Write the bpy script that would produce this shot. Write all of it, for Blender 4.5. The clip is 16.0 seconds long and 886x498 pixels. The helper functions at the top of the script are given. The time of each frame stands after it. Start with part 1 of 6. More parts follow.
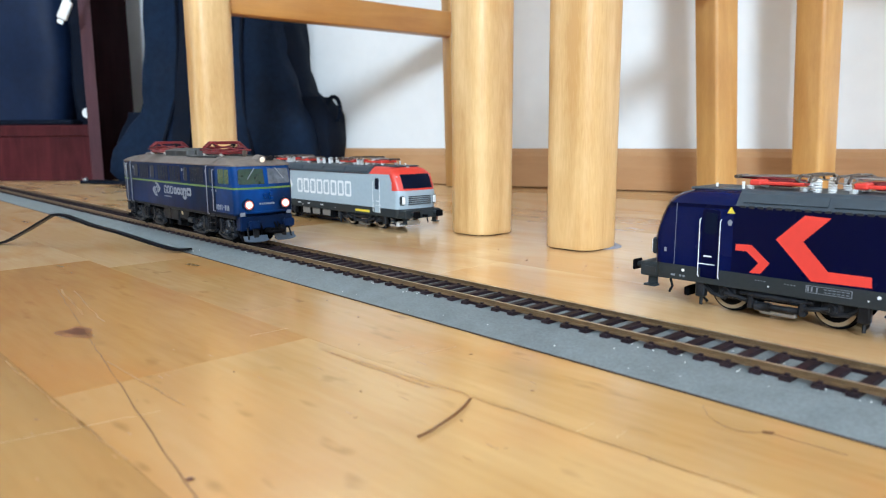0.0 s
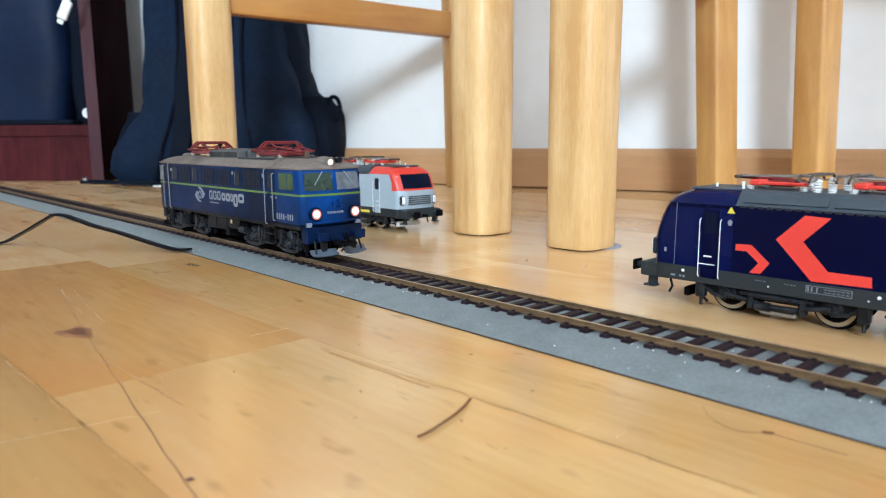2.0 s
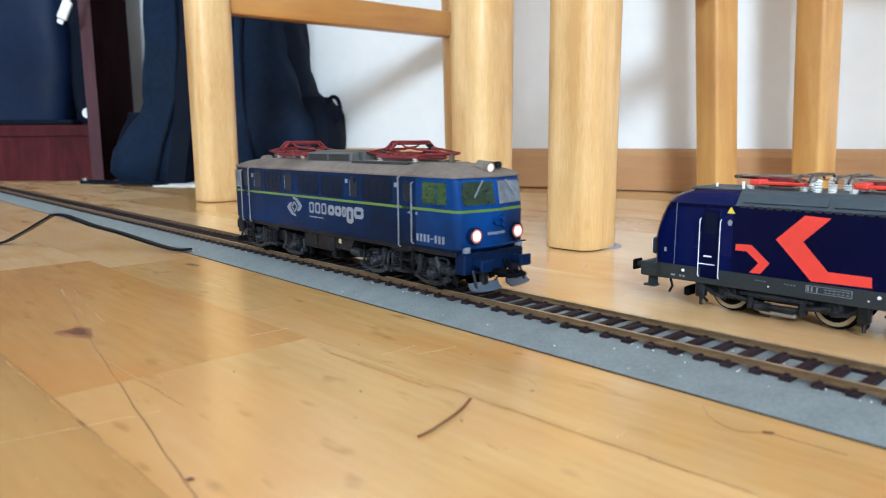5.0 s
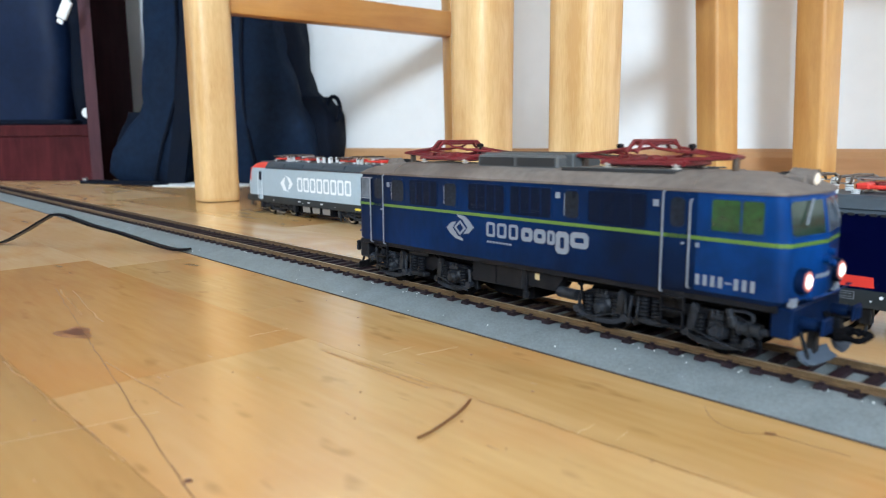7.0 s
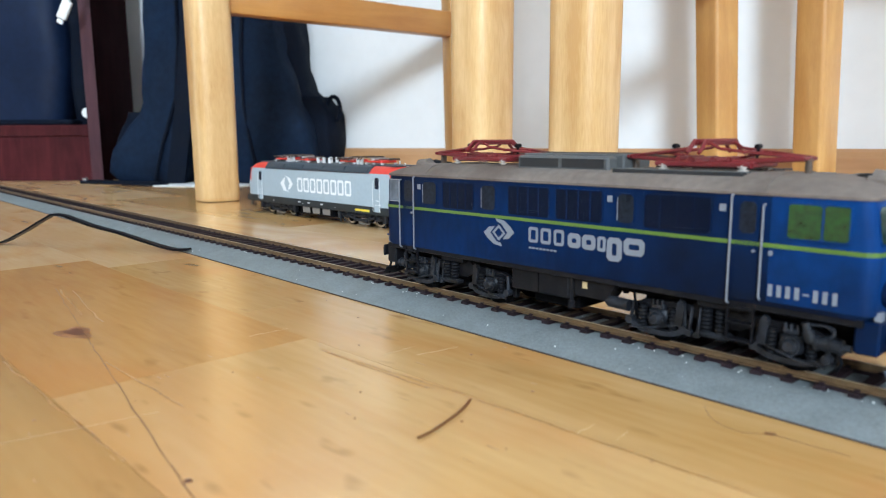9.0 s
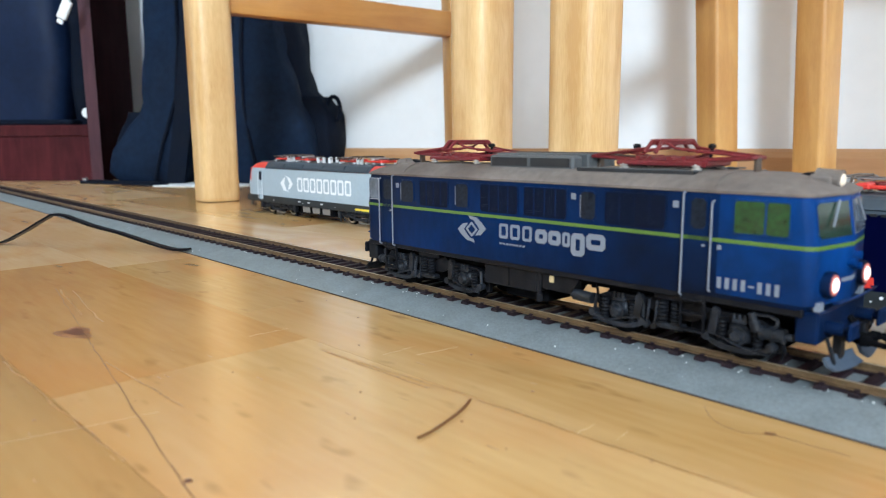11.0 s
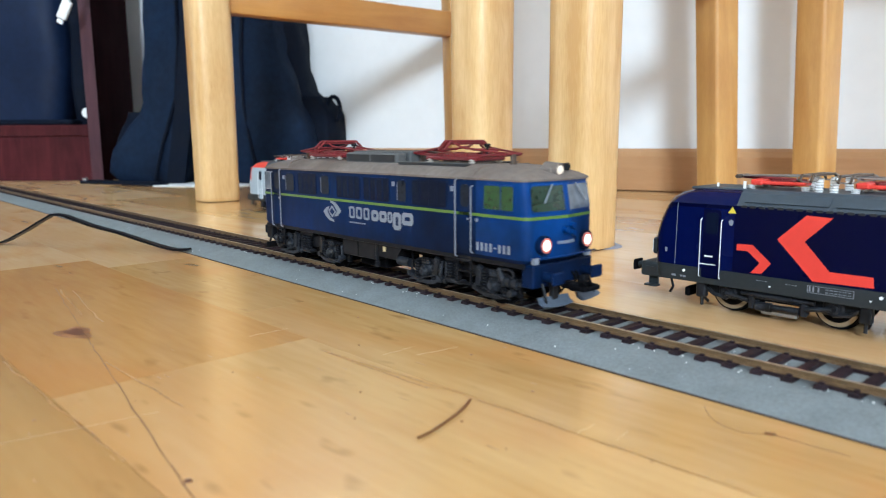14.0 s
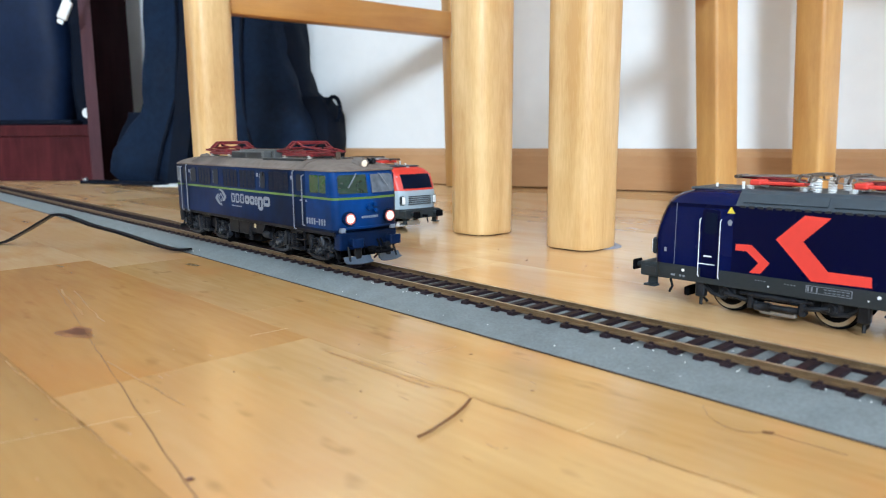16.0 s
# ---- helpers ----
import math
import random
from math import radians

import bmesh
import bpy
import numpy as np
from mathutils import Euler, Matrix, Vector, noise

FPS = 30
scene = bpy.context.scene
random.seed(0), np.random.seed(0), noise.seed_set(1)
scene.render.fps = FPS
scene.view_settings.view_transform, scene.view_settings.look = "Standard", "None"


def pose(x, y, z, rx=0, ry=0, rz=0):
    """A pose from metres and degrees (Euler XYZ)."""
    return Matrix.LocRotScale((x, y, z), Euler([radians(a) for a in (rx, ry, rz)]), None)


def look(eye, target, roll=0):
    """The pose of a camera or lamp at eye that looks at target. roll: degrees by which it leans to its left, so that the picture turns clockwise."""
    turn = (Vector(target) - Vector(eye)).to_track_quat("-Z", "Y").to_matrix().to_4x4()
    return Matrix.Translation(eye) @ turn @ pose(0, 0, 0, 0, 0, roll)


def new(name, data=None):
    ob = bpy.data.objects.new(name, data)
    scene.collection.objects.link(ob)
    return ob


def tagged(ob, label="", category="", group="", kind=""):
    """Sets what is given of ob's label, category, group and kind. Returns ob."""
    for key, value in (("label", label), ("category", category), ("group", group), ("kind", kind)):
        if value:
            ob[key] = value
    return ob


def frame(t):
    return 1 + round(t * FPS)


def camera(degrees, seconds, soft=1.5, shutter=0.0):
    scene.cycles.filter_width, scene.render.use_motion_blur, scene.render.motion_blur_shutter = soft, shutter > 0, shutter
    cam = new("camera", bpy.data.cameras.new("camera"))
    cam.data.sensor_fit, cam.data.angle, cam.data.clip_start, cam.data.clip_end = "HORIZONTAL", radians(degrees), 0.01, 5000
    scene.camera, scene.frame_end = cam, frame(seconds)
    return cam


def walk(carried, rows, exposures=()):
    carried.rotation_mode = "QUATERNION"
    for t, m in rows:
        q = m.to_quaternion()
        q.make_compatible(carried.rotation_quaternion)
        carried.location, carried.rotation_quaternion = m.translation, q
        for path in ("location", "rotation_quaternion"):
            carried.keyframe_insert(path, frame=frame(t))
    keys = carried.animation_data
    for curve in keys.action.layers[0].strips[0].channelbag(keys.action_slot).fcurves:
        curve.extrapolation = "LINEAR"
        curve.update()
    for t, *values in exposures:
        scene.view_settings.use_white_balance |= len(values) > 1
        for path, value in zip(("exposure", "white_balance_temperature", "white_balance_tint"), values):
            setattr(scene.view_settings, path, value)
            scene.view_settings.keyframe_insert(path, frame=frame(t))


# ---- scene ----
M = 0.001   # things are drawn in millimetres

# ---- camera ----
EYE = Vector((0.0, 0.0, 0.06207))
PITCH = radians(8.97)
VIEW = Vector((0.0, math.cos(PITCH), -math.sin(PITCH)))
cam = camera(64.7, 16.0, soft=1.05, shutter=0.5)
cam.data.dof.use_dof = True
cam.data.dof.focus_distance = 0.31
cam.data.dof.aperture_fstop = 22.0


def eye_pose(ahead):
    e = EYE + VIEW * ahead
    return look(e, e + VIEW, -0.39)


walk(cam, [(0.0, eye_pose(0.0)), (4.2, eye_pose(0.0)), (6.2, eye_pose(0.0)), (6.9, eye_pose(0.0009)),
           (14.5, eye_pose(0.0009)), (15.3, eye_pose(0.0)), (16.0, eye_pose(0.0))])

# ---- the track's own space: s along the rails, q across (away from the camera), z up ----
TRACK_AT = Vector((0.04714, 0.21863, 0.0))
TRACK_TURN = -47.59
RAIL_Z = 6.2
TRACK = pose(TRACK_AT.x, TRACK_AT.y, 0, 0, 0, TRACK_TURN)

# ---- the room's own space: u along the far wall, v towards it ----
ROOM_TURN = -31.8
ROOM = pose(0, 0, 0, 0, 0, ROOM_TURN)
V_WALL = 0.822
U_LEFT, U_RIGHT, V_BACK, CEILING = -1.75, 2.3, -2.6, 2.5

# ---- light ----
world = bpy.data.worlds.new("world")
scene.world = world
world.use_nodes = True
sky = world.node_tree.nodes.new("ShaderNodeTexSky")
sky.sky_type, sky.sun_disc = "NISHITA", False
sky.sun_elevation, sky.sun_rotation = radians(40), radians(120)
back = world.node_tree.nodes["Background"]
back.inputs["Strength"].default_value = 0.12
world.node_tree.links.new(sky.outputs["Color"], back.inputs["Color"])


def area_light(name, m, w, h, power, color):
    data = bpy.data.lights.new(name, "AREA")
    data.shape, data.size, data.size_y, data.energy, data.color = "RECTANGLE", w, h, power, color
    ob = new(name, data)
    ob.matrix_world = m
    return ob


# side lamp added as fill, no window is known there
area_light("fill_light_side", ROOM @ look((U_RIGHT + 0.05, -0.9, 1.45), (0.0, -0.9, 1.2)), 1.5, 1.35, 22, (0.72, 0.87, 1.0))
area_light("window_light_back", ROOM @ look((1.4, V_BACK - 0.05, 1.55), (-0.4, 0.0, 0.6)), 0.55, 0.75, 158, (0.67, 0.845, 1.0))
scene.view_settings.exposure = 0.0


# ---- materials ----
def nodes_of(name):
    m = bpy.data.materials.new(name)
    m.use_nodes = True
    nt = m.node_tree
    return m, nt, nt.nodes["Principled BSDF"]


def mat(name, color, rough=0.5, metal=0.0, vary=0.12, scale=60.0, bump=0.0, bump_scale=400.0, coat=0.0, stretch=(1, 1, 1), piece=0.0, dirt=None, dirt_at=(0.5, 0.7), dirt_scale=25.0, spec=0.5):
    """Colour varied at two scales, fine relief, optional dirt patches and a tint of its own for each piece."""
    m, nt, b = nodes_of(name)
    N, L = nt.nodes.new, nt.links.new
    b.inputs["Roughness"].default_value, b.inputs["Metallic"].default_value = rough, metal
    b.inputs["Coat Weight"].default_value, b.inputs["Coat Roughness"].default_value = coat, 0.12
    b.inputs["Specular IOR Level"].default_value = spec
    tc = N("ShaderNodeTexCoord")
    mp = N("ShaderNodeMapping")
    mp.inputs["Scale"].default_value = stretch
    L(tc.outputs["Object"], mp.inputs["Vector"])
    n1, n2 = N("ShaderNodeTexNoise"), N("ShaderNodeTexNoise")
    n1.inputs["Scale"].default_value, n1.inputs["Detail"].default_value = scale, 4
    n2.inputs["Scale"].default_value, n2.inputs["Detail"].default_value = scale * 9, 3
    L(mp.outputs["Vector"], n1.inputs["Vector"]), L(mp.outputs["Vector"], n2.inputs["Vector"])
    add = N("ShaderNodeMath")
    L(n1.outputs["Fac"], add.inputs[0]), L(n2.outputs["Fac"], add.inputs[1])
    rng = N("ShaderNodeMapRange")
    rng.inputs["From Min"].default_value, rng.inputs["From Max"].default_value = 0.6, 1.4
    rng.inputs["To Min"].default_value, rng.inputs["To Max"].default_value = 1 - vary, 1 + vary
    L(add.outputs[0], rng.inputs["Value"])
    value = rng.outputs["Result"]
    if piece:
        oi = N("ShaderNodeObjectInfo")
        pr = N("ShaderNodeMapRange")
        pr.inputs["To Min"].default_value, pr.inputs["To Max"].default_value = 1 - piece, 1 + piece
        L(oi.outputs["Random"], pr.inputs["Value"])
        mu = N("ShaderNodeMath")
        mu.operation = "MULTIPLY"
        L(value, mu.inputs[0]), L(pr.outputs["Result"], mu.inputs[1])
        value = mu.outputs[0]
    sc = N("ShaderNodeVectorMath")
    sc.operation = "SCALE"
    sc.inputs[0].default_value = color
    L(value, sc.inputs["Scale"])
    out = sc.outputs["Vector"]
    if dirt:
        n3 = N("ShaderNodeTexNoise")
        n3.inputs["Scale"].default_value, n3.inputs["Detail"].default_value = dirt_scale, 6
        L(tc.outputs["Object"], n3.inputs["Vector"])
        dr = N("ShaderNodeMapRange")
        dr.inputs["From Min"].default_value, dr.inputs["From Max"].default_value = dirt_at
        L(n3.outputs["Fac"], dr.inputs["Value"])
        mx = N("ShaderNodeMix")
        mx.data_type = "RGBA"
        L(dr.outputs["Result"], mx.inputs["Factor"]), L(out, mx.inputs["A"])
        mx.inputs["B"].default_value = (*dirt, 1)
        out = mx.outputs["Result"]
    L(out, b.inputs["Base Color"])
    rr = N("ShaderNodeMapRange")
    rr.inputs["From Min"].default_value, rr.inputs["From Max"].default_value = 0.3, 0.7
    rr.inputs["To Min"].default_value, rr.inputs["To Max"].default_value = rough * 0.85, min(1.0, rough * 1.15)
    L(n1.outputs["Fac"], rr.inputs["Value"]), L(rr.outputs["Result"], b.inputs["Roughness"])
    if bump:
        n4 = N("ShaderNodeTexNoise")
        n4.inputs["Scale"].default_value, n4.inputs["Detail"].default_value = bump_scale, 3
        L(mp.outputs["Vector"], n4.inputs["Vector"])
        bp = N("ShaderNodeBump")
        bp.inputs["Strength"].default_value, bp.inputs["Distance"].default_value = bump, 0.4 * M
        L(n4.outputs["Fac"], bp.inputs["Height"]), L(bp.outputs["Normal"], b.inputs["Normal"])
    return m


def glow(name, color, strength):
    m, nt, b = nodes_of(name)
    b.inputs["Base Color"].default_value = (*color, 1)
    b.inputs["Emission Color"].default_value = (*color, 1)
    b.inputs["Emission Strength"].default_value = strength
    return m


def wood(name, light, dark, along, rough, ring=9.0, piece=0.0, coat=0.0, spec=0.5, fleck=0.25, specks=0.0, relief=0.12):
    """Straight-grained wood: long streaks on the axis 'along', short flecks, and a tint for each piece."""
    m, nt, b = nodes_of(name)
    N, L = nt.nodes.new, nt.links.new
    tc = N("ShaderNodeTexCoord")
    oi = N("ShaderNodeObjectInfo")
    off = N("ShaderNodeVectorMath")
    off.operation = "ADD"
    L(tc.outputs["Object"], off.inputs[0])
    far = N("ShaderNodeVectorMath")
    far.operation = "SCALE"
    far.inputs[0].default_value = (3.1, 5.7, 2.3)
    L(oi.outputs["Random"], far.inputs["Scale"]), L(far.outputs["Vector"], off.inputs[1])
    mp = N("ShaderNodeMapping")
    mp.inputs["Scale"].default_value = [0.12 if i == along else 1.0 for i in range(3)]
    L(off.outputs["Vector"], mp.inputs["Vector"])
    big, fine = N("ShaderNodeTexNoise"), N("ShaderNodeTexNoise")
    big.inputs["Scale"].default_value, big.inputs["Detail"].default_value, big.inputs["Distortion"].default_value = ring * 6, 3, 0.8
    fine.inputs["Scale"].default_value, fine.inputs["Detail"].default_value = ring * 90, 2
    L(mp.outputs["Vector"], big.inputs["Vector"]), L(mp.outputs["Vector"], fine.inputs["Vector"])
    cloud = N("ShaderNodeTexNoise")
    cloud.inputs["Scale"].default_value, cloud.inputs["Detail"].default_value = 13.0, 4
    L(off.outputs["Vector"], cloud.inputs["Vector"])
    s1 = N("ShaderNodeMath")
    s1.operation = "MULTIPLY_ADD"
    s1.inputs[1].default_value = fleck
    L(fine.outputs["Fac"], s1.inputs[0]), L(big.outputs["Fac"], s1.inputs[2])
    s2 = N("ShaderNodeMath")
    s2.operation = "MULTIPLY_ADD"
    s2.inputs[1].default_value = 0.85
    L(cloud.outputs["Fac"], s2.inputs[0]), L(s1.outputs[0], s2.inputs[2])
    s3 = N("ShaderNodeMath")
    s3.operation = "MULTIPLY_ADD"
    s3.inputs[1].default_value = piece
    L(oi.outputs["Random"], s3.inputs[0]), L(s2.outputs[0], s3.inputs[2])
    ra = N("ShaderNodeMapRange")
    mid = 0.5 + fleck * 0.5 + 0.425 + piece * 0.5
    ra.inputs["From Min"].default_value, ra.inputs["From Max"].default_value = mid - 0.26 - piece * 0.35, mid + 0.26 + piece * 0.35
    L(s3.outputs[0], ra.inputs["Value"])
    mx = N("ShaderNodeMix")
    mx.data_type = "RGBA"
    mx.inputs["A"].default_value, mx.inputs["B"].default_value = (*light, 1), (*dark, 1)
    L(ra.outputs["Result"], mx.inputs["Factor"])
    colour = mx.outputs["Result"]
    if specks:
        # broad orange figure in the wood
        og = N("ShaderNodeTexNoise")
        og.inputs["Scale"].default_value, og.inputs["Detail"].default_value, og.inputs["Distortion"].default_value = 16.0, 5, 1.2
        om = N("ShaderNodeMapping")
        om.inputs["Scale"].default_value = [0.5 if i == along else 1.0 for i in range(3)]
        L(off.outputs["Vector"], om.inputs["Vector"]), L(om.outputs["Vector"], og.inputs["Vector"])
        orr = N("ShaderNodeMapRange")
        orr.inputs["From Min"].default_value, orr.inputs["From Max"].default_value, orr.inputs["To Max"].default_value = 0.48, 0.68, 0.6
        L(og.outputs["Fac"], orr.inputs["Value"])
        ox = N("ShaderNodeMix")
        ox.data_type = "RGBA"
        L(orr.outputs["Result"], ox.inputs["Factor"]), L(colour, ox.inputs["A"])
        ox.inputs["B"].default_value = (0.58, 0.255, 0.075, 1)
        colour = ox.outputs["Result"]
        # short dark pores and stains
        for size, lo, hi, amount in ((150.0, 0.64, 0.76, 0.55), (34.0, 0.60, 0.80, 0.5)):
            sp = N("ShaderNodeTexNoise")
            sp.inputs["Scale"].default_value, sp.inputs["Detail"].default_value = size, 2
            sm = N("ShaderNodeMapping")
            sm.inputs["Scale"].default_value = [0.35 if i == along else 1.0 for i in range(3)]
            L(off.outputs["Vector"], sm.inputs["Vector"]), L(sm.outputs["Vector"], sp.inputs["Vector"])
            sr = N("ShaderNodeMapRange")
            sr.inputs["From Min"].default_value, sr.inputs["From Max"].default_value, sr.inputs["To Max"].default_value = lo, hi, amount * specks
            L(sp.outputs["Fac"], sr.inputs["Value"])
            sx = N("ShaderNodeMix")
            sx.data_type = "RGBA"
            L(sr.outputs["Result"], sx.inputs["Factor"]), L(colour, sx.inputs["A"])
            sx.inputs["B"].default_value = (dark[0] * 0.55, dark[1] * 0.5, dark[2] * 0.5, 1)
            colour = sx.outputs["Result"]
    L(colour, b.inputs["Base Color"])
    b.inputs["Coat Weight"].default_value, b.inputs["Coat Roughness"].default_value = coat, 0.2
    b.inputs["Specular IOR Level"].default_value = spec
    rr = N("ShaderNodeMapRange")
    rr.inputs["To Min"].default_value, rr.inputs["To Max"].default_value = rough * 0.8, rough * 1.25
    L(cloud.outputs["Fac"], rr.inputs["Value"]), L(rr.outputs["Result"], b.inputs["Roughness"])
    bp = N("ShaderNodeBump")
    bp.inputs["Strength"].default_value, bp.inputs["Distance"].default_value = relief, 0.3 * M
    L(fine.outputs["Fac"], bp.inputs["Height"]), L(bp.outputs["Normal"], b.inputs["Normal"])
    return m


FLOOR_PALE = wood("lacquered_pale_beech", (0.655, 0.400, 0.168), (0.51, 0.275, 0.090), 0, 0.22, coat=0.35, ring=4.0, piece=0.25, spec=0.55, fleck=0.6, specks=1.0, relief=0.015)
# lighter copy of the pale beech: the wall's reflection put into its colour
FLOOR_SHEEN = wood("lacquered_beech_with_sheen", (0.80, 0.545, 0.295), (0.66, 0.40, 0.185), 0, 0.22, coat=0.35, ring=4.0, piece=0.25, spec=0.55, fleck=0.5, specks=0.35, relief=0.015)
FLOOR_TAN = wood("lacquered_tan_beech", (0.52, 0.295, 0.108), (0.39, 0.185, 0.055), 0, 0.22, coat=0.35, ring=4.0, piece=0.35, spec=0.55, fleck=0.6, specks=0.6, relief=0.015)
FLOOR_ORANGE = wood("lacquered_orange_beech", (0.64, 0.350, 0.125), (0.50, 0.230, 0.064), 0, 0.22, coat=0.35, ring=4.0, piece=0.3, spec=0.55, fleck=0.6, specks=0.6, relief=0.015)
FLOOR_REST = wood("lacquered_floor_wood_far", (0.73, 0.46, 0.21), (0.56, 0.31, 0.125), 0, 0.29, ring=4.0, coat=0.0, spec=0.55, fleck=0.5, relief=0.015)
CHAIR_WOOD = wood("varnished_beech", (0.76, 0.51, 0.245), (0.56, 0.305, 0.105), 2, 0.35, ring=12.0, coat=0.2, fleck=0.4)
# deeper copy of the chair beech, shade of the back legs in its colour
CHAIR_BACK_SHADE = wood("varnished_beech_in_shade", (0.60, 0.325, 0.105), (0.46, 0.215, 0.06), 2, 0.38, ring=12.0, coat=0.2, fleck=0.4)
CHAIR_RAIL = wood("varnished_beech_rail", (0.54, 0.25, 0.065), (0.41, 0.165, 0.038), 0, 0.35, ring=12.0, coat=0.3)
SKIRTING = wood("skirting_wood", (0.52, 0.29, 0.14), (0.42, 0.21, 0.09), 0, 0.45, ring=8.0)
MAHOGANY = wood("mahogany_veneer", (0.078, 0.013, 0.017), (0.034, 0.006, 0.008), 2, 0.5, ring=14.0, spec=0.12)
# darker copy of the mahogany: shade beside the bag put into its colour
MAHOGANY_SHADE = wood("mahogany_in_shade", (0.017, 0.003, 0.0045), (0.009, 0.0016, 0.0024), 2, 0.7, ring=14.0, spec=0.02)
MAHOGANY_EDGE = wood("mahogany_edge_band", (0.085, 0.036, 0.046), (0.055, 0.022, 0.030), 2, 0.45, ring=14.0, spec=0.2)
PLASTER = mat("white_wall_paint", (0.82, 0.83, 0.84), 0.9, vary=0.03, scale=6, bump=0.25, bump_scale=500)
CEIL = mat("ceiling_paint", (0.82, 0.82, 0.81), 0.9, vary=0.03, scale=6)
BED = mat("grey_roadbed_foam", (0.18, 0.203, 0.212), 0.95, vary=0.22, scale=110, bump=0.9, bump_scale=1800, spec=0.3)
BED_LINE = mat("brown_edge_line", (0.05, 0.03, 0.02), 0.9)
SLEEPER = mat("brown_plastic_sleeper", (0.017, 0.009, 0.012), 0.6, spec=0.2, vary=0.2, scale=300, piece=0.25)
RAIL_SIDE = mat("tarnished_rail", (0.18, 0.112, 0.058), 0.45, metal=0.5, vary=0.3, scale=150, dirt=(0.13, 0.08, 0.045), dirt_scale=180, dirt_at=(0.5, 0.85))
RAIL_TOP = mat("worn_rail_top", (0.50, 0.39, 0.27), 0.35, metal=0.7, vary=0.2, scale=150)
GLINT = mat("pale_grit", (0.75, 0.76, 0.74), 0.35, vary=0.1)
BLACK_PLASTIC = mat("black_plastic_strip", (0.003, 0.003, 0.005), 0.35, vary=0.2, bump=0.1, spec=0.12)
BAG_CLOTH = mat("navy_black_nylon", (0.0058, 0.0140, 0.034), 0.8, vary=0.4, scale=14, bump=0.5, bump_scale=1500, spec=0.12)
BAG_DARK = mat("black_webbing", (0.0035, 0.0065, 0.015), 0.75, vary=0.3, scale=40, bump=0.6, bump_scale=900, spec=0.1)
BLACK_SATIN = mat("black_satin_case", (0.006, 0.0145, 0.042), 0.5, vary=0.3, scale=9, bump=0.3, bump_scale=60, spec=0.12)
WHITE_PLASTIC = mat("white_plastic", (0.78, 0.79, 0.80), 0.35, vary=0.03)
PAPER = mat("white_paper", (0.80, 0.83, 0.86), 0.7, vary=0.03)
FIBRE = mat("brown_fibre", (0.17, 0.065, 0.02), 0.5, vary=0.2)
KNOT = mat("dark_wood_knot", (0.16, 0.06, 0.03), 0.4, vary=0.6, scale=150)
KNOT_RIM = mat("brown_knot_rim", (0.31, 0.14, 0.058), 0.35, vary=0.6, scale=160)
CRACK = mat("joint_dirt_and_gap_shade", (0.21, 0.10, 0.042), 0.8, vary=0.5, scale=60)
FAINT = mat("brown_joint_stain", (0.40, 0.20, 0.065), 0.5, vary=0.4, scale=80)
SCRATCH = mat("pale_scratch", (0.68, 0.46, 0.235), 0.4, vary=0.1)
FOOT_SHADE = mat("dark_foot_shade", (0.03, 0.02, 0.015), 0.9, vary=0.2)
FELT = mat("grey_felt_pad", (0.25, 0.25, 0.29), 0.95, vary=0.2)
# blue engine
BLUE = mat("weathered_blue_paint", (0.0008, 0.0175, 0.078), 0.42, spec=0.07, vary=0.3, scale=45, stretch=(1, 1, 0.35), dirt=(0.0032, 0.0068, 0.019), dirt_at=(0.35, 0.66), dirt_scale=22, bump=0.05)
BLUE_CAB = mat("cab_blue", (0.0008, 0.042, 0.19), 0.36, spec=0.10, vary=0.25, scale=40, stretch=(1, 1, 0.4), dirt=(0.002, 0.009, 0.033), dirt_at=(0.36, 0.66), dirt_scale=30)
ROOF_DIRT = mat("dusty_brown_roof", (0.150, 0.122, 0.106), 0.8, vary=0.28, scale=45, dirt=(0.075, 0.052, 0.043), dirt_at=(0.42, 0.70), dirt_scale=30, bump=0.3)
ROOF_GREY = mat("dull_grey_roof_fitting", (0.075, 0.078, 0.08), 0.7, vary=0.2, scale=80)
GRILLE = mat("black_grille", (0.012, 0.013, 0.016), 0.6, vary=0.3, scale=200)
LIME = mat("lime_stripe", (0.085, 0.165, 0.022), 0.45, vary=0.1, scale=100)
LETTER = mat("pale_grey_print", (0.18, 0.20, 0.24), 0.55, vary=0.08, scale=200)
PANE_DARK = mat("dark_tinted_pane", (0.0028, 0.0062, 0.019), 0.35, vary=0.15, scale=60, spec=0.08)
PANE_GREEN = mat("green_lit_pane", (0.010, 0.052, 0.012), 0.15, vary=0.8, scale=75)
PANE_SCREEN = mat("dark_green_windscreen", (0.010, 0.030, 0.018), 0.12, vary=0.7, scale=70)
# reflection put into the glass as a pale colour
PANE_PALE = mat("pane_with_reflection", (0.09, 0.11, 0.14), 0.12, vary=0.5, scale=35)
PANE_GREY = mat("grey_dusty_pane", (0.012, 0.0155, 0.024), 0.3, spec=0.1, vary=0.6, scale=110)
RED_PANTO = mat("oxide_red_enamel", (0.15, 0.010, 0.014), 0.45, vary=0.2, scale=150)
UNDER = mat("sooty_underframe", (0.0055, 0.006, 0.0085), 0.5, spec=0.15, vary=0.5, scale=160, dirt=(0.016, 0.0145, 0.015), dirt_at=(0.50, 0.78), dirt_scale=220)
UNDER_DARK = mat("black_underframe", (0.0035, 0.0035, 0.0045), 0.8, spec=0.05, vary=0.3, scale=120)
STEEL = mat("dull_steel", (0.34, 0.34, 0.34), 0.4, metal=0.8, vary=0.15, scale=100)
RAIL_GREY = mat("grey_handrail", (0.17, 0.185, 0.22), 0.45, vary=0.15)
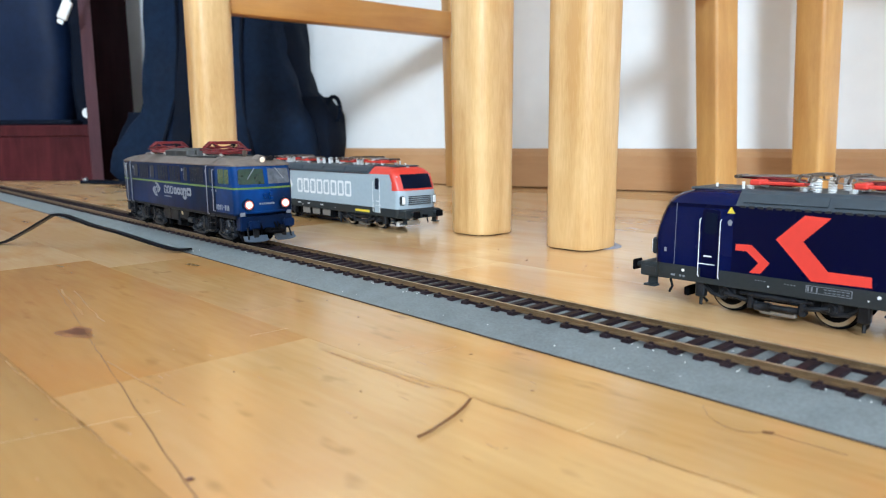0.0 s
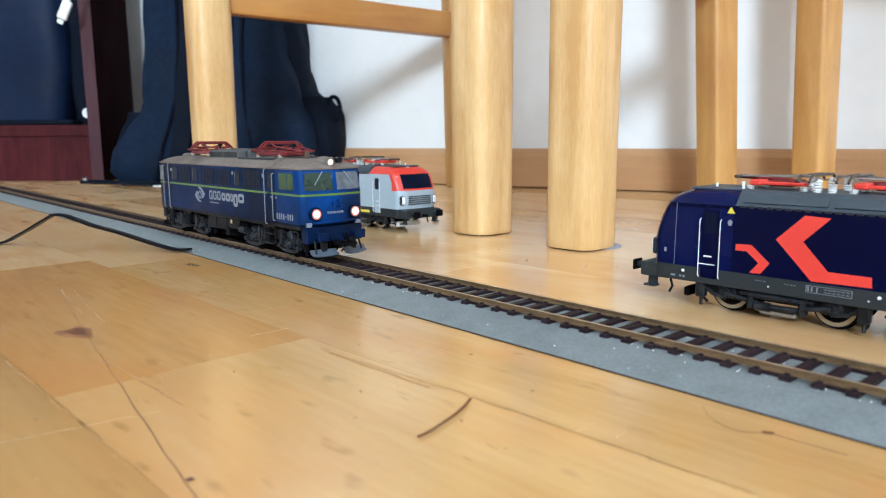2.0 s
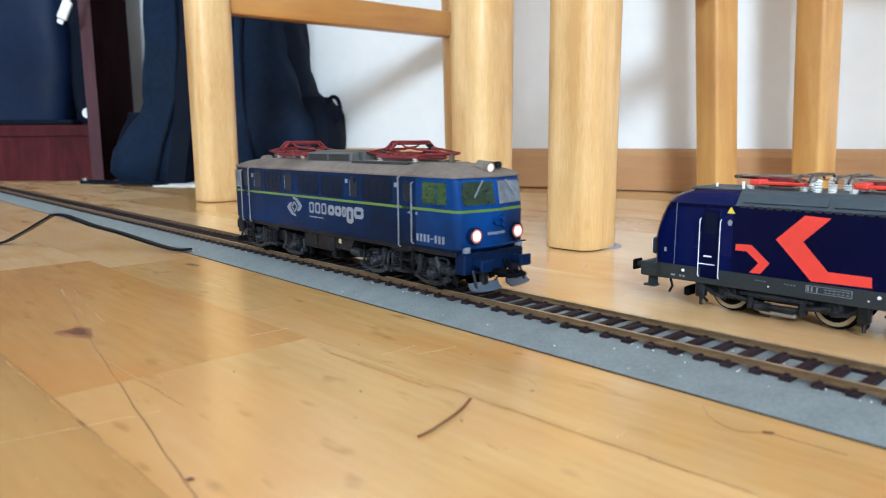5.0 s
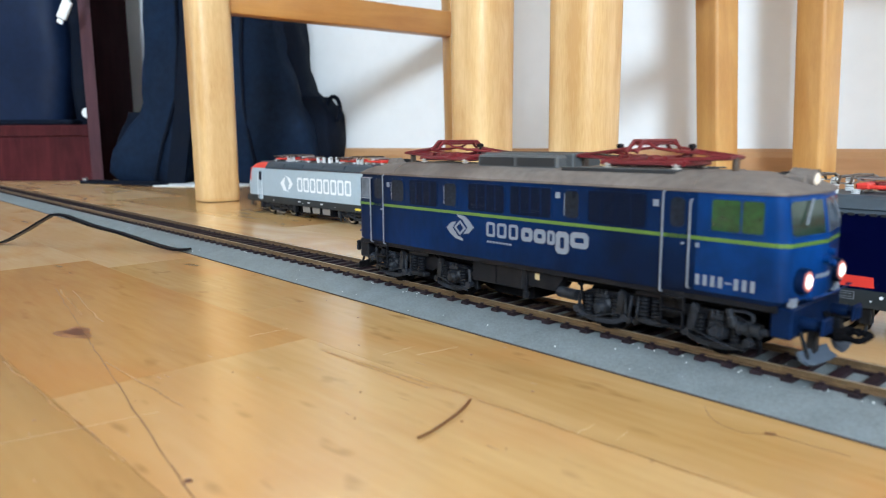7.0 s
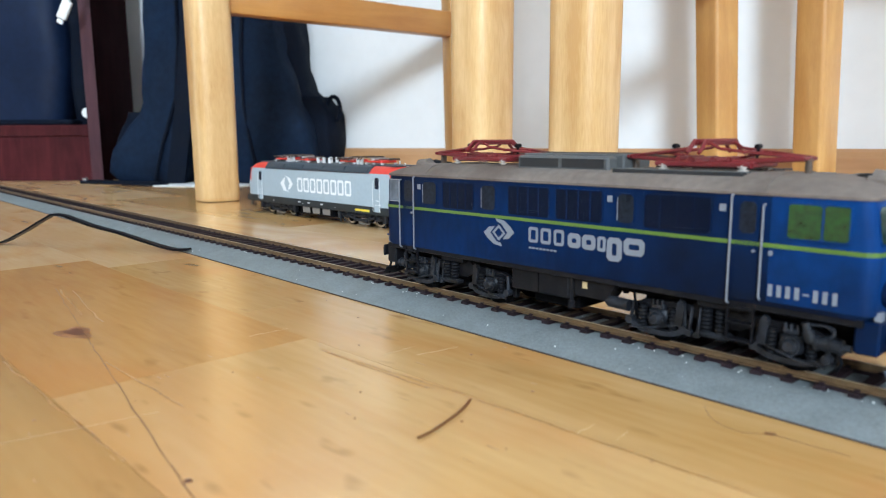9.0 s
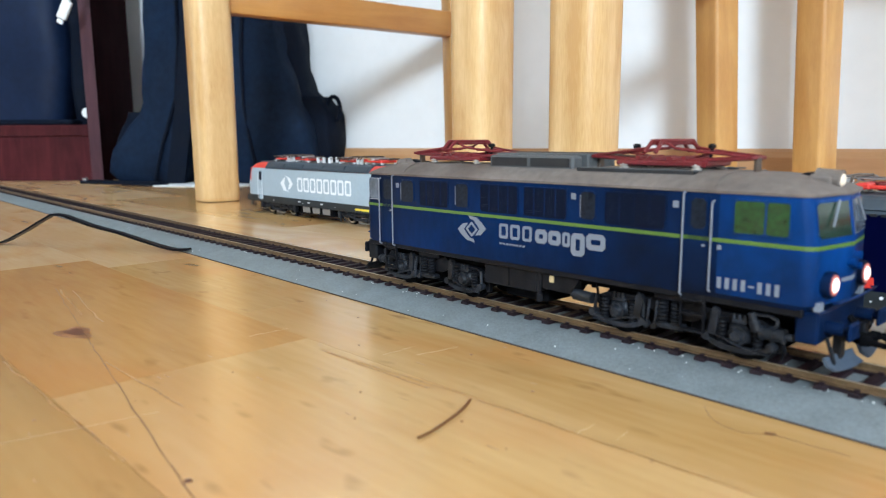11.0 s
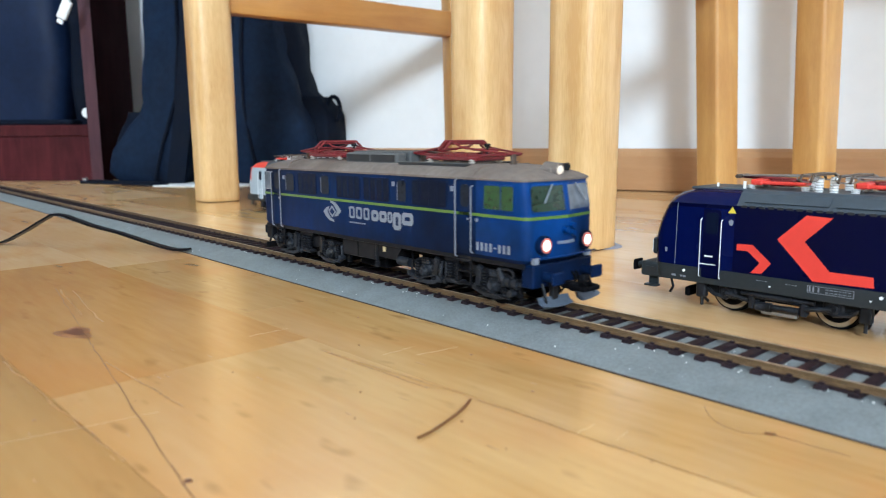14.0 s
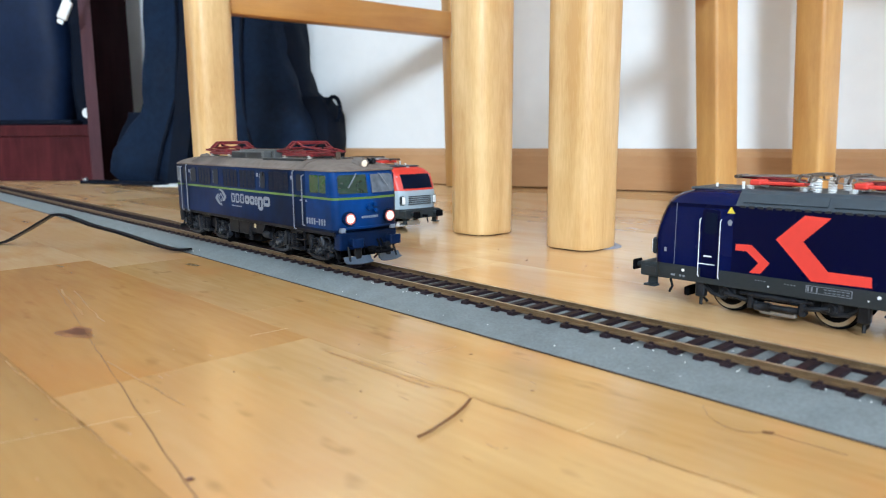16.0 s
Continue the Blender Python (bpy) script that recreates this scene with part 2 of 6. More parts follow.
FITTING = mat("worn_grey_fitting", (0.017, 0.020, 0.027), 0.45, spec=0.25, vary=0.6, scale=180, dirt=(0.006, 0.006, 0.007), dirt_at=(0.44, 0.66), dirt_scale=240)
PLOUGH = mat("blue_grey_plough", (0.055, 0.075, 0.105), 0.5, vary=0.2, scale=90)
LAMP_WARM = glow("lit_warm_lamp", (1.0, 0.76, 0.68), 1.6)
LAMP_RIM = glow("lit_lamp_rim", (0.55, 0.16, 0.13), 0.16)
LAMP_TOP = glow("dim_roof_lamp", (0.8, 0.66, 0.52), 0.25)
CREAM = mat("cream_paint", (0.55, 0.42, 0.22), 0.6)
# second and third engine
NAVY = mat("glossy_navy_paint", (0.0009, 0.0018, 0.021), 0.28, spec=0.08, vary=0.08, scale=30)
NAVY_SHEEN = mat("navy_with_sheen", (0.0010, 0.0040, 0.046), 0.25, spec=0.13, vary=0.08, scale=30)
CORAL = mat("coral_red_print", (0.70, 0.045, 0.032), 0.4, vary=0.05)
SILVER = mat("silver_grey_paint", (0.34, 0.42, 0.48), 0.35, vary=0.06, scale=40)
DARK_GREY = mat("dark_grey_paint", (0.024, 0.030, 0.034), 0.5, spec=0.2, vary=0.12, scale=80)
ROOF_SLATE = mat("slate_grey_roof", (0.046, 0.060, 0.075), 0.5, spec=0.3, vary=0.12, scale=60)
RED = mat("bright_red_paint", (0.66, 0.045, 0.03), 0.35, vary=0.06)
WHITE_PRINT = mat("white_print", (0.78, 0.80, 0.82), 0.5, vary=0.04)
PORCELAIN = mat("white_insulator", (0.72, 0.72, 0.72), 0.3, vary=0.05)
DUSTY_WHITE = mat("dusty_pale_insulator", (0.40, 0.36, 0.32), 0.5, vary=0.25, scale=150)
YELLOW = mat("yellow_sign", (0.75, 0.58, 0.05), 0.5)
TYRE = mat("bronze_wheel_rim", (0.34, 0.27, 0.18), 0.4, metal=0.5, vary=0.15)
BRASS_WIRE = mat("dark_bronze_wire", (0.10, 0.075, 0.06), 0.4, metal=0.6, vary=0.2)


# ---- mesh helpers (millimetres) ----
def part(name, bm, material, parent, label="", smooth=False):
    bmesh.ops.recalc_face_normals(bm, faces=bm.faces)
    for v in bm.verts:
        v.co *= M
    me = bpy.data.meshes.new(name)
    bm.to_mesh(me)
    bm.free()
    me.materials.append(material)
    if smooth:
        for p in me.polygons:
            p.use_smooth = True
        me.set_sharp_from_angle(angle=radians(38))
    ob = new(name, me)
    ob.parent = parent
    return tagged(ob, label)


def empty(name, m):
    ob = new(name)
    ob.empty_display_size = 0.02
    ob.matrix_world = m
    return ob


def at_mm(x, y, z, rx=0, ry=0, rz=0):
    return pose(x * M, y * M, z * M, rx, ry, rz)


def box(bm, x0, x1, y0, y1, z0, z1, bevel=0.0, seg=1):
    g = bmesh.ops.create_cube(bm, size=1.0)
    vs = g["verts"]
    for v in vs:
        v.co = ((x0 + x1) / 2 + v.co.x * (x1 - x0), (y0 + y1) / 2 + v.co.y * (y1 - y0), (z0 + z1) / 2 + v.co.z * (z1 - z0))
    if bevel:
        es = {e for v in vs for e in v.link_edges}
        bmesh.ops.bevel(bm, geom=list(es), offset=bevel, segments=seg, affect="EDGES", profile=0.5)
    return bm


def B():
    return bmesh.new()


def rod(bm, p, q, r, n=8, r2=None):
    p, q = Vector(p), Vector(q)
    d = q - p
    m = Matrix.Translation((p + q) / 2) @ d.to_track_quat("Z", "Y").to_matrix().to_4x4()
    bmesh.ops.create_cone(bm, cap_ends=True, segments=n, radius1=r, radius2=r if r2 is None else r2, depth=d.length, matrix=m)
    return bm


def rods(bm, pts, r, n=6):
    for p, q in zip(pts, pts[1:]):
        rod(bm, p, q, r, n)
    return bm


def loft(bm, rings, caps=True, closed=True):
    """Join rings of equally many points by faces."""
    vs = [[bm.verts.new(p) for p in r] for r in rings]
    n = len(vs[0])
    for a, b in zip(vs, vs[1:]):
        for i in range(n if closed else n - 1):
            j = (i + 1) % n
            bm.faces.new((a[i], a[j], b[j], b[i]))
    if caps:
        bm.faces.new(vs[0][::-1])
        bm.faces.new(vs[-1])
    return bm


def lathe(bm, x, y, steps, n=10):
    """A turned body on an upright axis, from (z, radius) steps."""
    return loft(bm, [[(x + r * math.cos(2 * math.pi * i / n), y + r * math.sin(2 * math.pi * i / n), z) for i in range(n)] for z, r in steps])


def coil(bm, x, y, z0, z1, r, turns):
    """A coil spring as one ribbed body."""
    steps = []
    for k in range(turns * 4 + 1):
        steps.append((z0 + (z1 - z0) * k / (turns * 4), r * (1.0, 0.92, 0.66, 0.92)[k % 4]))
    return lathe(bm, x, y, steps)


def plate(bm, pts, shift):
    """A thin plate from a flat outline, thickened by the vector shift."""
    shift = Vector(shift)
    a = [bm.verts.new(p) for p in pts]
    b = [bm.verts.new(Vector(p) + shift) for p in pts]
    n = len(a)
    bm.faces.new(a), bm.faces.new(b[::-1])
    for i in range(n):
        bm.faces.new((a[i], a[(i + 1) % n], b[(i + 1) % n], b[i]))
    return bm


# ---- room ----
def wall(name, u0, u1, v0, v1, z0, z1, material, label, cut=None, axis="u"):
    """A wall as a box in the room's space, with an opening cut=(a0, a1, z0, z1) through it."""
    bm = B()
    if cut is None:
        box(bm, u0, u1, v0, v1, z0, z1)
    else:
        a0, a1, c0, c1 = cut
        if axis == "u":
            for q in ((u0, a0, v0, v1, z0, z1), (a1, u1, v0, v1, z0, z1), (a0, a1, v0, v1, z0, c0), (a0, a1, v0, v1, c1, z1)):
                box(bm, *q)
        else:
            for q in ((u0, u1, v0, a0, z0, z1), (u0, u1, a1, v1, z0, z1), (u0, u1, a0, a1, z0, c0), (u0, u1, a0, a1, c1, z1)):
                box(bm, *q)
    ob = part(name, bm, material, None)
    ob.matrix_world = ROOM
    return tagged(ob, label, "wall", kind="structure")


wall("wall_north", -1750, 2300, 822, 922, 0, 2500, PLASTER, "white painted plaster wall behind the chairs")
# the other walls and the ceiling are unseen, added to enclose the light
wall("wall_west", -1850, -1750, -2700, 922, 0, 2500, PLASTER, "unseen white painted plaster side wall")
# the opening in the east wall is added for the side fill lamp
wall("wall_east", 2300, 2400, -2700, 922, 0, 2500, PLASTER, "unseen white painted wall with an opening for light", (-1700, -100, 750, 2150), "v")
wall("wall_south", -1750, 2300, -2700, -2600, 0, 2500, PLASTER, "unseen white painted wall with an opening for light", (1110, 1690, 1150, 1950), "u")
ceiling = part("ceiling", box(B(), -1850, 2400, -2700, 922, 2500, 2600), CEIL, None)
ceiling.matrix_world = ROOM
tagged(ceiling, "unseen plain white painted ceiling", "ceiling", kind="structure")
bm = B()
plate(bm, [(0, 822, 1.6), (0, 808, 1.6), (0, 808, 40), (0, 811, 46), (0, 815, 49), (0, 822, 49)], (4000, 0, 0))
baseboard = part("baseboard", bm, SKIRTING, None)
baseboard.matrix_world = ROOM @ pose(-1.72, 0, 0)
tagged(baseboard, "light brown wooden skirting board along the wall", "baseboard", kind="structure")

# shade put in as a dark strip where the board meets the floor
gap = part("trim", box(B(), -1720, 2280, 812, 821, 0, 1.6), CRACK, None)
gap.matrix_world = ROOM
tagged(gap, "dark strip put in for shade under the skirting board", "trim", kind="structure")

# ---- floor: strips of parquet, long axis nearly along the track ----
FLOOR_TURN = -45.9
FLOOR = pose(0, 0, 0, 0, 0, FLOOR_TURN)
STRIP, FIRST_EDGE = 73.4, 45.2
floor = part("floor", box(B(), -4000, 4000, -4000, 4000, -40, -12), FLOOR_REST, None)
tagged(floor, "glossy honey-coloured parquet floor with worn joints", "floor", kind="structure")
# end joints and wood of the strips beside the track, row by row
LAID = {-1: ((-940, FLOOR_SHEEN), (-600, FLOOR_SHEEN), (-255, FLOOR_TAN), (80, FLOOR_TAN), (420, FLOOR_PALE)),
        0: ((-1060, FLOOR_SHEEN), (-720, FLOOR_SHEEN), (-390, FLOOR_ORANGE), (-184, FLOOR_PALE), (150, FLOOR_ORANGE), (480, FLOOR_PALE)),
        1: ((-1040, FLOOR_SHEEN), (-700, FLOOR_SHEEN), (-360, FLOOR_PALE), (-228, FLOOR_PALE), (110, FLOOR_PALE), (450, FLOOR_TAN))}


def lay_floor():
    rng = random.Random(5)
    meshes = {}
    rest = B()
    near = 0
    for row in range(-50, 50):
        y0 = FIRST_EDGE + row * STRIP
        ends = [(-3600 - rng.random() * 300, None)]
        fixed = LAID.get(row)
        while ends[-1][0] < 3600:
            x = ends[-1][0] + rng.choice((280, 340, 400, 460))
            if fixed and fixed[0][0] - 280 < x <= fixed[-1][0] + 300:
                ends += list(fixed)
                fixed = None
            else:
                ends.append((x, None))
        for (x, wood_), (x1, _) in zip(ends, ends[1:]):
            length = round(x1 - x, 3)
            # far rows mostly take the wood that carries the painted reflection
            wood_ = wood_ or rng.choice((FLOOR_SHEEN, FLOOR_SHEEN, FLOOR_SHEEN, FLOOR_PALE) if row > 1 else (FLOOR_PALE, FLOOR_PALE, FLOOR_TAN, FLOOR_ORANGE))
            p = FLOOR @ Vector((x + length / 2, y0 + STRIP / 2, 0))
            if p.x ** 2 + (p.y - 500) ** 2 < 860 ** 2 and near < 300:
                near += 1
                key = (length, wood_.name)
                if key not in meshes:
                    me = bpy.data.meshes.new("floor_strip")
                    b = box(B(), -length / 2 + 0.04, length / 2 - 0.04, -STRIP / 2 + 0.04, STRIP / 2 - 0.04, -9, 0)
                    for v in b.verts:
                        v.co *= M
                    b.to_mesh(me)
                    b.free()
                    me.materials.append(wood_)
                    meshes[key] = me
                ob = new("floor_strip", meshes[key])
                ob.parent = floor
                ob.matrix_basis = FLOOR @ at_mm(x + length / 2, y0 + STRIP / 2, rng.uniform(-0.01, 0.01))
            elif p.length < 3900:
                vs = [(x + 0.05, y0 + 0.06), (x1 - 0.05, y0 + 0.06), (x1 - 0.05, y0 + STRIP - 0.06), (x + 0.05, y0 + STRIP - 0.06)]
                top = [rest.verts.new((*q, 0)) for q in vs]
                low = [rest.verts.new((*q, -9)) for q in vs]
                rest.faces.new(top)
                for i in range(4):
                    rest.faces.new((top[i], low[i], low[(i + 1) % 4], top[(i + 1) % 4]))
    ob = part("floor_strips", rest, FLOOR_REST, floor)
    ob.matrix_basis = FLOOR
    tagged(ob, kind="stuff")


lay_floor()


# ---- track ----
def make_track():
    track = empty("model_railway_track", TRACK)
    tagged(track, "straight model railway track on grey foam roadbed", "track")
    prof = [(-28.0, 0), (-27.9, 0.35), (-25, 1.1), (-21.5, 1.95), (-18, 2.65), (-15, 3.1), (-13, 3.25), (13, 3.25), (16, 3.0), (18.5, 1.9), (19.5, 0)]
    part("roadbed", plate(B(), [(-1250, y, z) for y, z in prof], (1700, 0, 0)), BED, track, "grey gritty foam roadbed", smooth=True)
    part("roadbed_edge", box(B(), -1250, 450, -28.35, -28.0, 0, 0.4), BED_LINE, track, "dark brown line along the edge")
    bm = B()
    plate(bm, [(-1.45, -11.6, 3.1), (1.45, -11.6, 3.1), (1.3, -11.4, 4.35), (-1.3, -11.4, 4.35)], (0, 23.0, 0))
    for v in bm.verts:
        v.co *= M
    me = bpy.data.meshes.new("sleeper")
    bmesh.ops.recalc_face_normals(bm, faces=bm.faces)
    bm.to_mesh(me)
    bm.free()
    me.materials.append(SLEEPER)
    for i in range(-160, 60):
        ob = new("sleeper", me)
        ob.parent = track
        ob.matrix_basis = at_mm(SLEEPER_0 + i * SLEEPER_STEP, 0, 0)
    for side in (-1, 1):
        c = side * 8.6
        prof = [(c - 0.9, 4.35), (c + 0.9, 4.35), (c + 0.9, 4.6), (c + 0.25, 4.9), (c + 0.25, 5.5), (c + 0.42, 5.7), (c + 0.42, 6.1), (c - 0.42, 6.1), (c - 0.42, 5.7), (c - 0.25, 5.5), (c - 0.25, 4.9), (c - 0.9, 4.6)]
        rail = part("rail", plate(B(), [(-1250, y, z) for y, z in prof], (1700, 0, 0)), RAIL_SIDE, track, "tarnished bronze-brown rail")
        part("running_surface", box(B(), -1250, 450, c - 0.36, c + 0.36, 6.1, RAIL_Z), RAIL_TOP, rail)
    # web strips and rail chairs that join the sleepers
    bm = B()
    for i in range(-160, 60):
        x = SLEEPER_0 + i * SLEEPER_STEP
        for side in (-1, 1):
            c = side * 8.6
            box(bm, x - 0.6, x + 0.6, c - 1.4, c + 1.4, 4.3, 4.8)
            if i % 2:
                box(bm, x + 1.2, x + SLEEPER_STEP - 1.2, c - 0.9, c + 0.5, 3.1, 4.2)
    tagged(part("rail_clip", bm, SLEEPER, track), kind="stuff")
    # pale grit on the roadbed
    rng = random.Random(11)
    bm = B()
    for i in range(190):
        s = rng.uniform(-420, 130) if i % 3 else rng.uniform(20, 130)
        q = rng.choice((rng.uniform(-26, -10), rng.uniform(-13, -10), rng.uniform(-7, 7)))
        z = 3.2 if abs(q) < 15 else 3.1 - (abs(q) - 15) * 0.2
        r = rng.choice((0.10, 0.12, 0.15, 0.2, 0.3, 0.36)) * 0.7
        bmesh.ops.create_icosphere(bm, subdivisions=1, radius=r, matrix=Matrix.Translation((s, q, z + r * 0.6)))
    tagged(part("grit", bm, GLINT, track, "pale glinting grit"), kind="stuff")
    return track


SLEEPER_STEP, SLEEPER_0 = 7.45, 5.6
make_track()


# ---- chairs ----
def chair_leg(bm, x, y, top, w, square=0.30):
    """A leg of rounded-square section that tapers a little towards the floor."""
    rings = []
    for z, k in ((0, 0.925), (0.8, 0.95), (6, 0.955), (120, 0.975), (300, 1.0), (top, 1.0)):
        r, c = w / 2 * k, w * square * k
        ring = []
        for cx, cy, a0 in ((1, 1, 0), (-1, 1, 90), (-1, -1, 180), (1, -1, 270)):
            for i in range(5):
                a = radians(a0 + i * 22.5)
                ring.append((x + cx * (r - c) + c * math.cos(a), y + cy * (r - c) + c * math.sin(a), z))
        rings.append(ring)
    return loft(bm, rings)


def make_chair(m, legs, w, label, rails, turn, special, seat_z=540):
    chair = empty("wooden_chair", m)
    tagged(chair, label, "chair", group="wooden chairs on the parquet")
    for i, (x, y) in enumerate(legs):
        lean, square, own, wide = special.get(i, (0.0, 0.30, turn, w))
        leg = part("leg", chair_leg(B(), 0, 0, seat_z, wide, square), CHAIR_BACK_SHADE if square < 0.2 else CHAIR_WOOD, chair, "square back leg, shade put into its honey colour" if square < 0.2 else "", smooth=True)
        leg.matrix_basis = at_mm(x, y, 0.8, 0, lean, 0) @ pose(0, 0, 0, 0, 0, own)
        # dark disc put in as the shadow line below the leg
        part("foot_shade_disc", rod(B(), (0, 0, -0.8), (0, 0, 0.05), wide * 0.42, 24), FOOT_SHADE, leg, "dark disc drawn as the shadow line under the leg")
    for (ax, ay), (bx, by), z0, z1, t in rails:
        L = math.hypot(bx - ax, by - ay)
        r = part("stretcher", box(B(), 0, L, -t / 2, t / 2, z0, z1, 3, 2), CHAIR_RAIL, chair, smooth=True)
        r.matrix_basis = at_mm(ax, ay, 0, 0, 0, math.degrees(math.atan2(by - ay, bx - ax)))
    xs, ys = [p[0] for p in legs], [p[1] for p in legs]
    hull = sorted(legs, key=lambda p: math.atan2(p[1] - sum(ys) / 4, p[0] - sum(xs) / 4))
    cx, cy = sum(xs) / 4, sum(ys) / 4
    ring = [(cx + (x - cx) * 1.12, cy + (y - cy) * 1.12) for x, y in hull]
    # unseen seat, set high so that it shades less of the floor
    seat = part("seat", plate(B(), [(x, y, seat_z) for x, y in ring], (0, 0, 22)), CHAIR_RAIL, chair)
    return chair


A1, A2, A3, A4 = (-232, 722), (26, 462), (21, 916), (256, 652)
make_chair(pose(0, 0, 0), [A1, A2, A3, A4], 35, "tall varnished beech bar chair with square rounded legs and stretchers",
           [(A1, A3, 187, 217, 18), (A3, A4, 460, 500, 18), (A2, A4, 187, 217, 18), (A1, A2, 460, 510, 20)], 40, {0: (0.0, 0.30, 40, 40.5), 2: (-1.0, 0.12, 24, 27.5), 3: (-3.2, 0.12, 24, 27.5)})
B1, B2, B3, B4 = (79, 397), (338.5, 640), (338, 122), (596, 366)
make_chair(pose(0, 0, 0), [B1, B2, B3, B4], 34.5, "tall varnished beech bar chair standing beside the model track",
           [(B1, B2, 460, 510, 20), (B3, B4, 460, 510, 20), (B2, B4, 240, 270, 18)], 43, {1: (-2.0, 0.14, 30, 29), 3: (-2.0, 0.14, 30, 29)})


# ---- cabinet ----
def make_cabinet():
    cab = empty("cabinet", CABINET_AT)
    tagged(cab, "dark mahogany-veneered cabinet with an open lower compartment", "cabinet")
    for x in (-700, -18):
        p = part("side_panel", box(B(), x, x + 18, 1, 125, 0, 900), MAHOGANY_SHADE, cab, "mahogany side panel, shade put into its colour")
        part("edge_band", box(B(), x, x + 18, -0.8, 1, 0, 900, 0.3), MAHOGANY_EDGE, p, "paler lilac-brown edge band")
    part("plinth", box(B(), -682, -18, 6, 24, 0.5, 70), MAHOGANY, cab)
    part("bottom_shelf", box(B(), -682, -18, 3, 119, 70, 87, 0.6), MAHOGANY, cab)
    part("back_panel", box(B(), -682, -18, 119, 124, 0.5, 898), MAHOGANY, cab)
    part("top", box(B(), -720, 20, -10, 127, 900, 920, 1), MAHOGANY, cab)
    return cab


CABINET_AT = pose(-0.5300, 1.100, 0, 0, 0, 0)
make_cabinet()


tuft = part("felt_scrap", rod(B(), (0, 0, 0.05), (0, 0, 1.1), 15, 24, r2=13), FELT, None)
tuft.matrix_world = pose(0.0885, 0.4015, 0)
tagged(tuft, "flattened pale grey felt pad under the chair leg", "felt pad")


def soft_box(bm, x0, x1, y0, y1, z0, z1, bulge, seed, n=9, top=0.8):
    """A slack cloth or soft-sided body: a box of many faces, pushed out and creased."""
    rng = Vector((seed * 3.7, seed * 1.3, 0))
    rings = []
    for k in range(n + 1):
        f = k / n
        z = z0 + (z1 - z0) * f
        taper = 1 - (1 - top) * f ** 2
        edge = math.sin(math.pi * min(1, max(0.0, f * 6 if f < 1 / 12 else 0.5))) if f < 1 / 12 else 1.0
        cx, cy = (x0 + x1) / 2, (y0 + y1) / 2
        hx, hy = (x1 - x0) / 2 * taper * (0.93 + 0.07 * edge), (y1 - y0) / 2 * taper * (0.9 + 0.1 * edge)
        ring = []
        for i in range(40):
            a = 2 * math.pi * i / 40
            c, s = math.cos(a), math.sin(a)
            ex = abs(c) ** 0.45 * (1 if c > 0 else -1)
            ey = abs(s) ** 0.45 * (1 if s > 0 else -1)
            p = Vector((cx + hx * ex, cy + hy * ey, z))
            q = p * 0.011 + rng
            d = noise.noise(q) * bulge + noise.noise(q * 2.7) * bulge * 0.4
            out = Vector((ex, ey, 0)).normalized()
            ring.append(p + out * d)
        rings.append(ring)
    return loft(bm, rings)


def make_satchel():
    bag = empty("black_case", CABINET_AT @ pose(0, 0, 0.0872))
    tagged(bag, "shiny black soft case standing in the cabinet compartment", "case")
    part("body", soft_box(B(), -330, -62, 8, 104, 0, 420, 9, 3, n=14, top=1.0), BLACK_SATIN, bag, smooth=True)
    part("side_flap", soft_box(B(), -60, -22, 34, 104, 0, 400, 5, 8, n=12, top=1.0), BAG_DARK, bag, smooth=True)
    part("base_strip", box(B(), -330, -45, 4, 60, 0, 8, 2), BAG_DARK, bag)
    part("stud", rod(B(), (-24, 30, 18), (-24, 12, 18), 8, 16), WHITE_PLASTIC, bag, "white round stud", smooth=True)


make_satchel()


def make_cable():
    cable = empty("usb_cable", pose(-0.549, 1.052, 0.238, 0, 24, 12))
    tagged(cable, "white charging cable hanging with its plug down", "cable")
    part("plug", box(B(), -7, 7, -4, 4, -2, 26, 2.5, 2), WHITE_PLASTIC, cable, smooth=True)
    part("metal_tip", box(B(), -4.5, 4.5, -1.6, 1.6, -9, -2, 0.6), STEEL, cable, "metal plug tip")
    pts = [(0, 0, 24), (1, 0, 60), (4, 2, 140), (8, 6, 300), (10, 10, 480)]
    part("cord", rods(B(), pts, 2.6, 8), WHITE_PLASTIC, cable, smooth=True)


make_cable()


# ---- backpack ----
def slack(bm, table, bulge, seed, power=0.5, n=48, rows=26):
    """A slack cloth body from a table of (z, x left, x right, y front, y back), creased by noise."""
    off = Vector((seed * 3.7, seed * 1.3, 0))
    rings = []
    z0, z1 = table[0][0], table[-1][0]
    for k in range(rows + 1):
        z = z0 + (z1 - z0) * k / rows
        for lo, hi in zip(table, table[1:]):
            if lo[0] <= z <= hi[0] + 1e-6:
                f = (z - lo[0]) / (hi[0] - lo[0])
                f = f * f * (3 - 2 * f)
                xl, xr, yf, yb = (lo[i] + (hi[i] - lo[i]) * f for i in range(1, 5))
                break
        ring = []
        for i in range(n):
            t = 2 * math.pi * i / n
            c, s = math.cos(t), math.sin(t)
            ex = abs(c) ** power * (1 if c > 0 else -1)
            ey = abs(s) ** power * (1 if s > 0 else -1)
            p = Vector(((xl + xr) / 2 + (xr - xl) / 2 * ex, (yf + yb) / 2 + (yb - yf) / 2 * ey, z))
            q = Vector((p.x, p.y, p.z * 0.55)) * 0.024 + off
            d = noise.noise(q) * bulge + noise.noise(q * 2.9) * bulge * 0.45
            ring.append(p + Vector((ex, ey, 0)).normalized() * d)
        rings.append(ring)
    return loft(bm, rings)


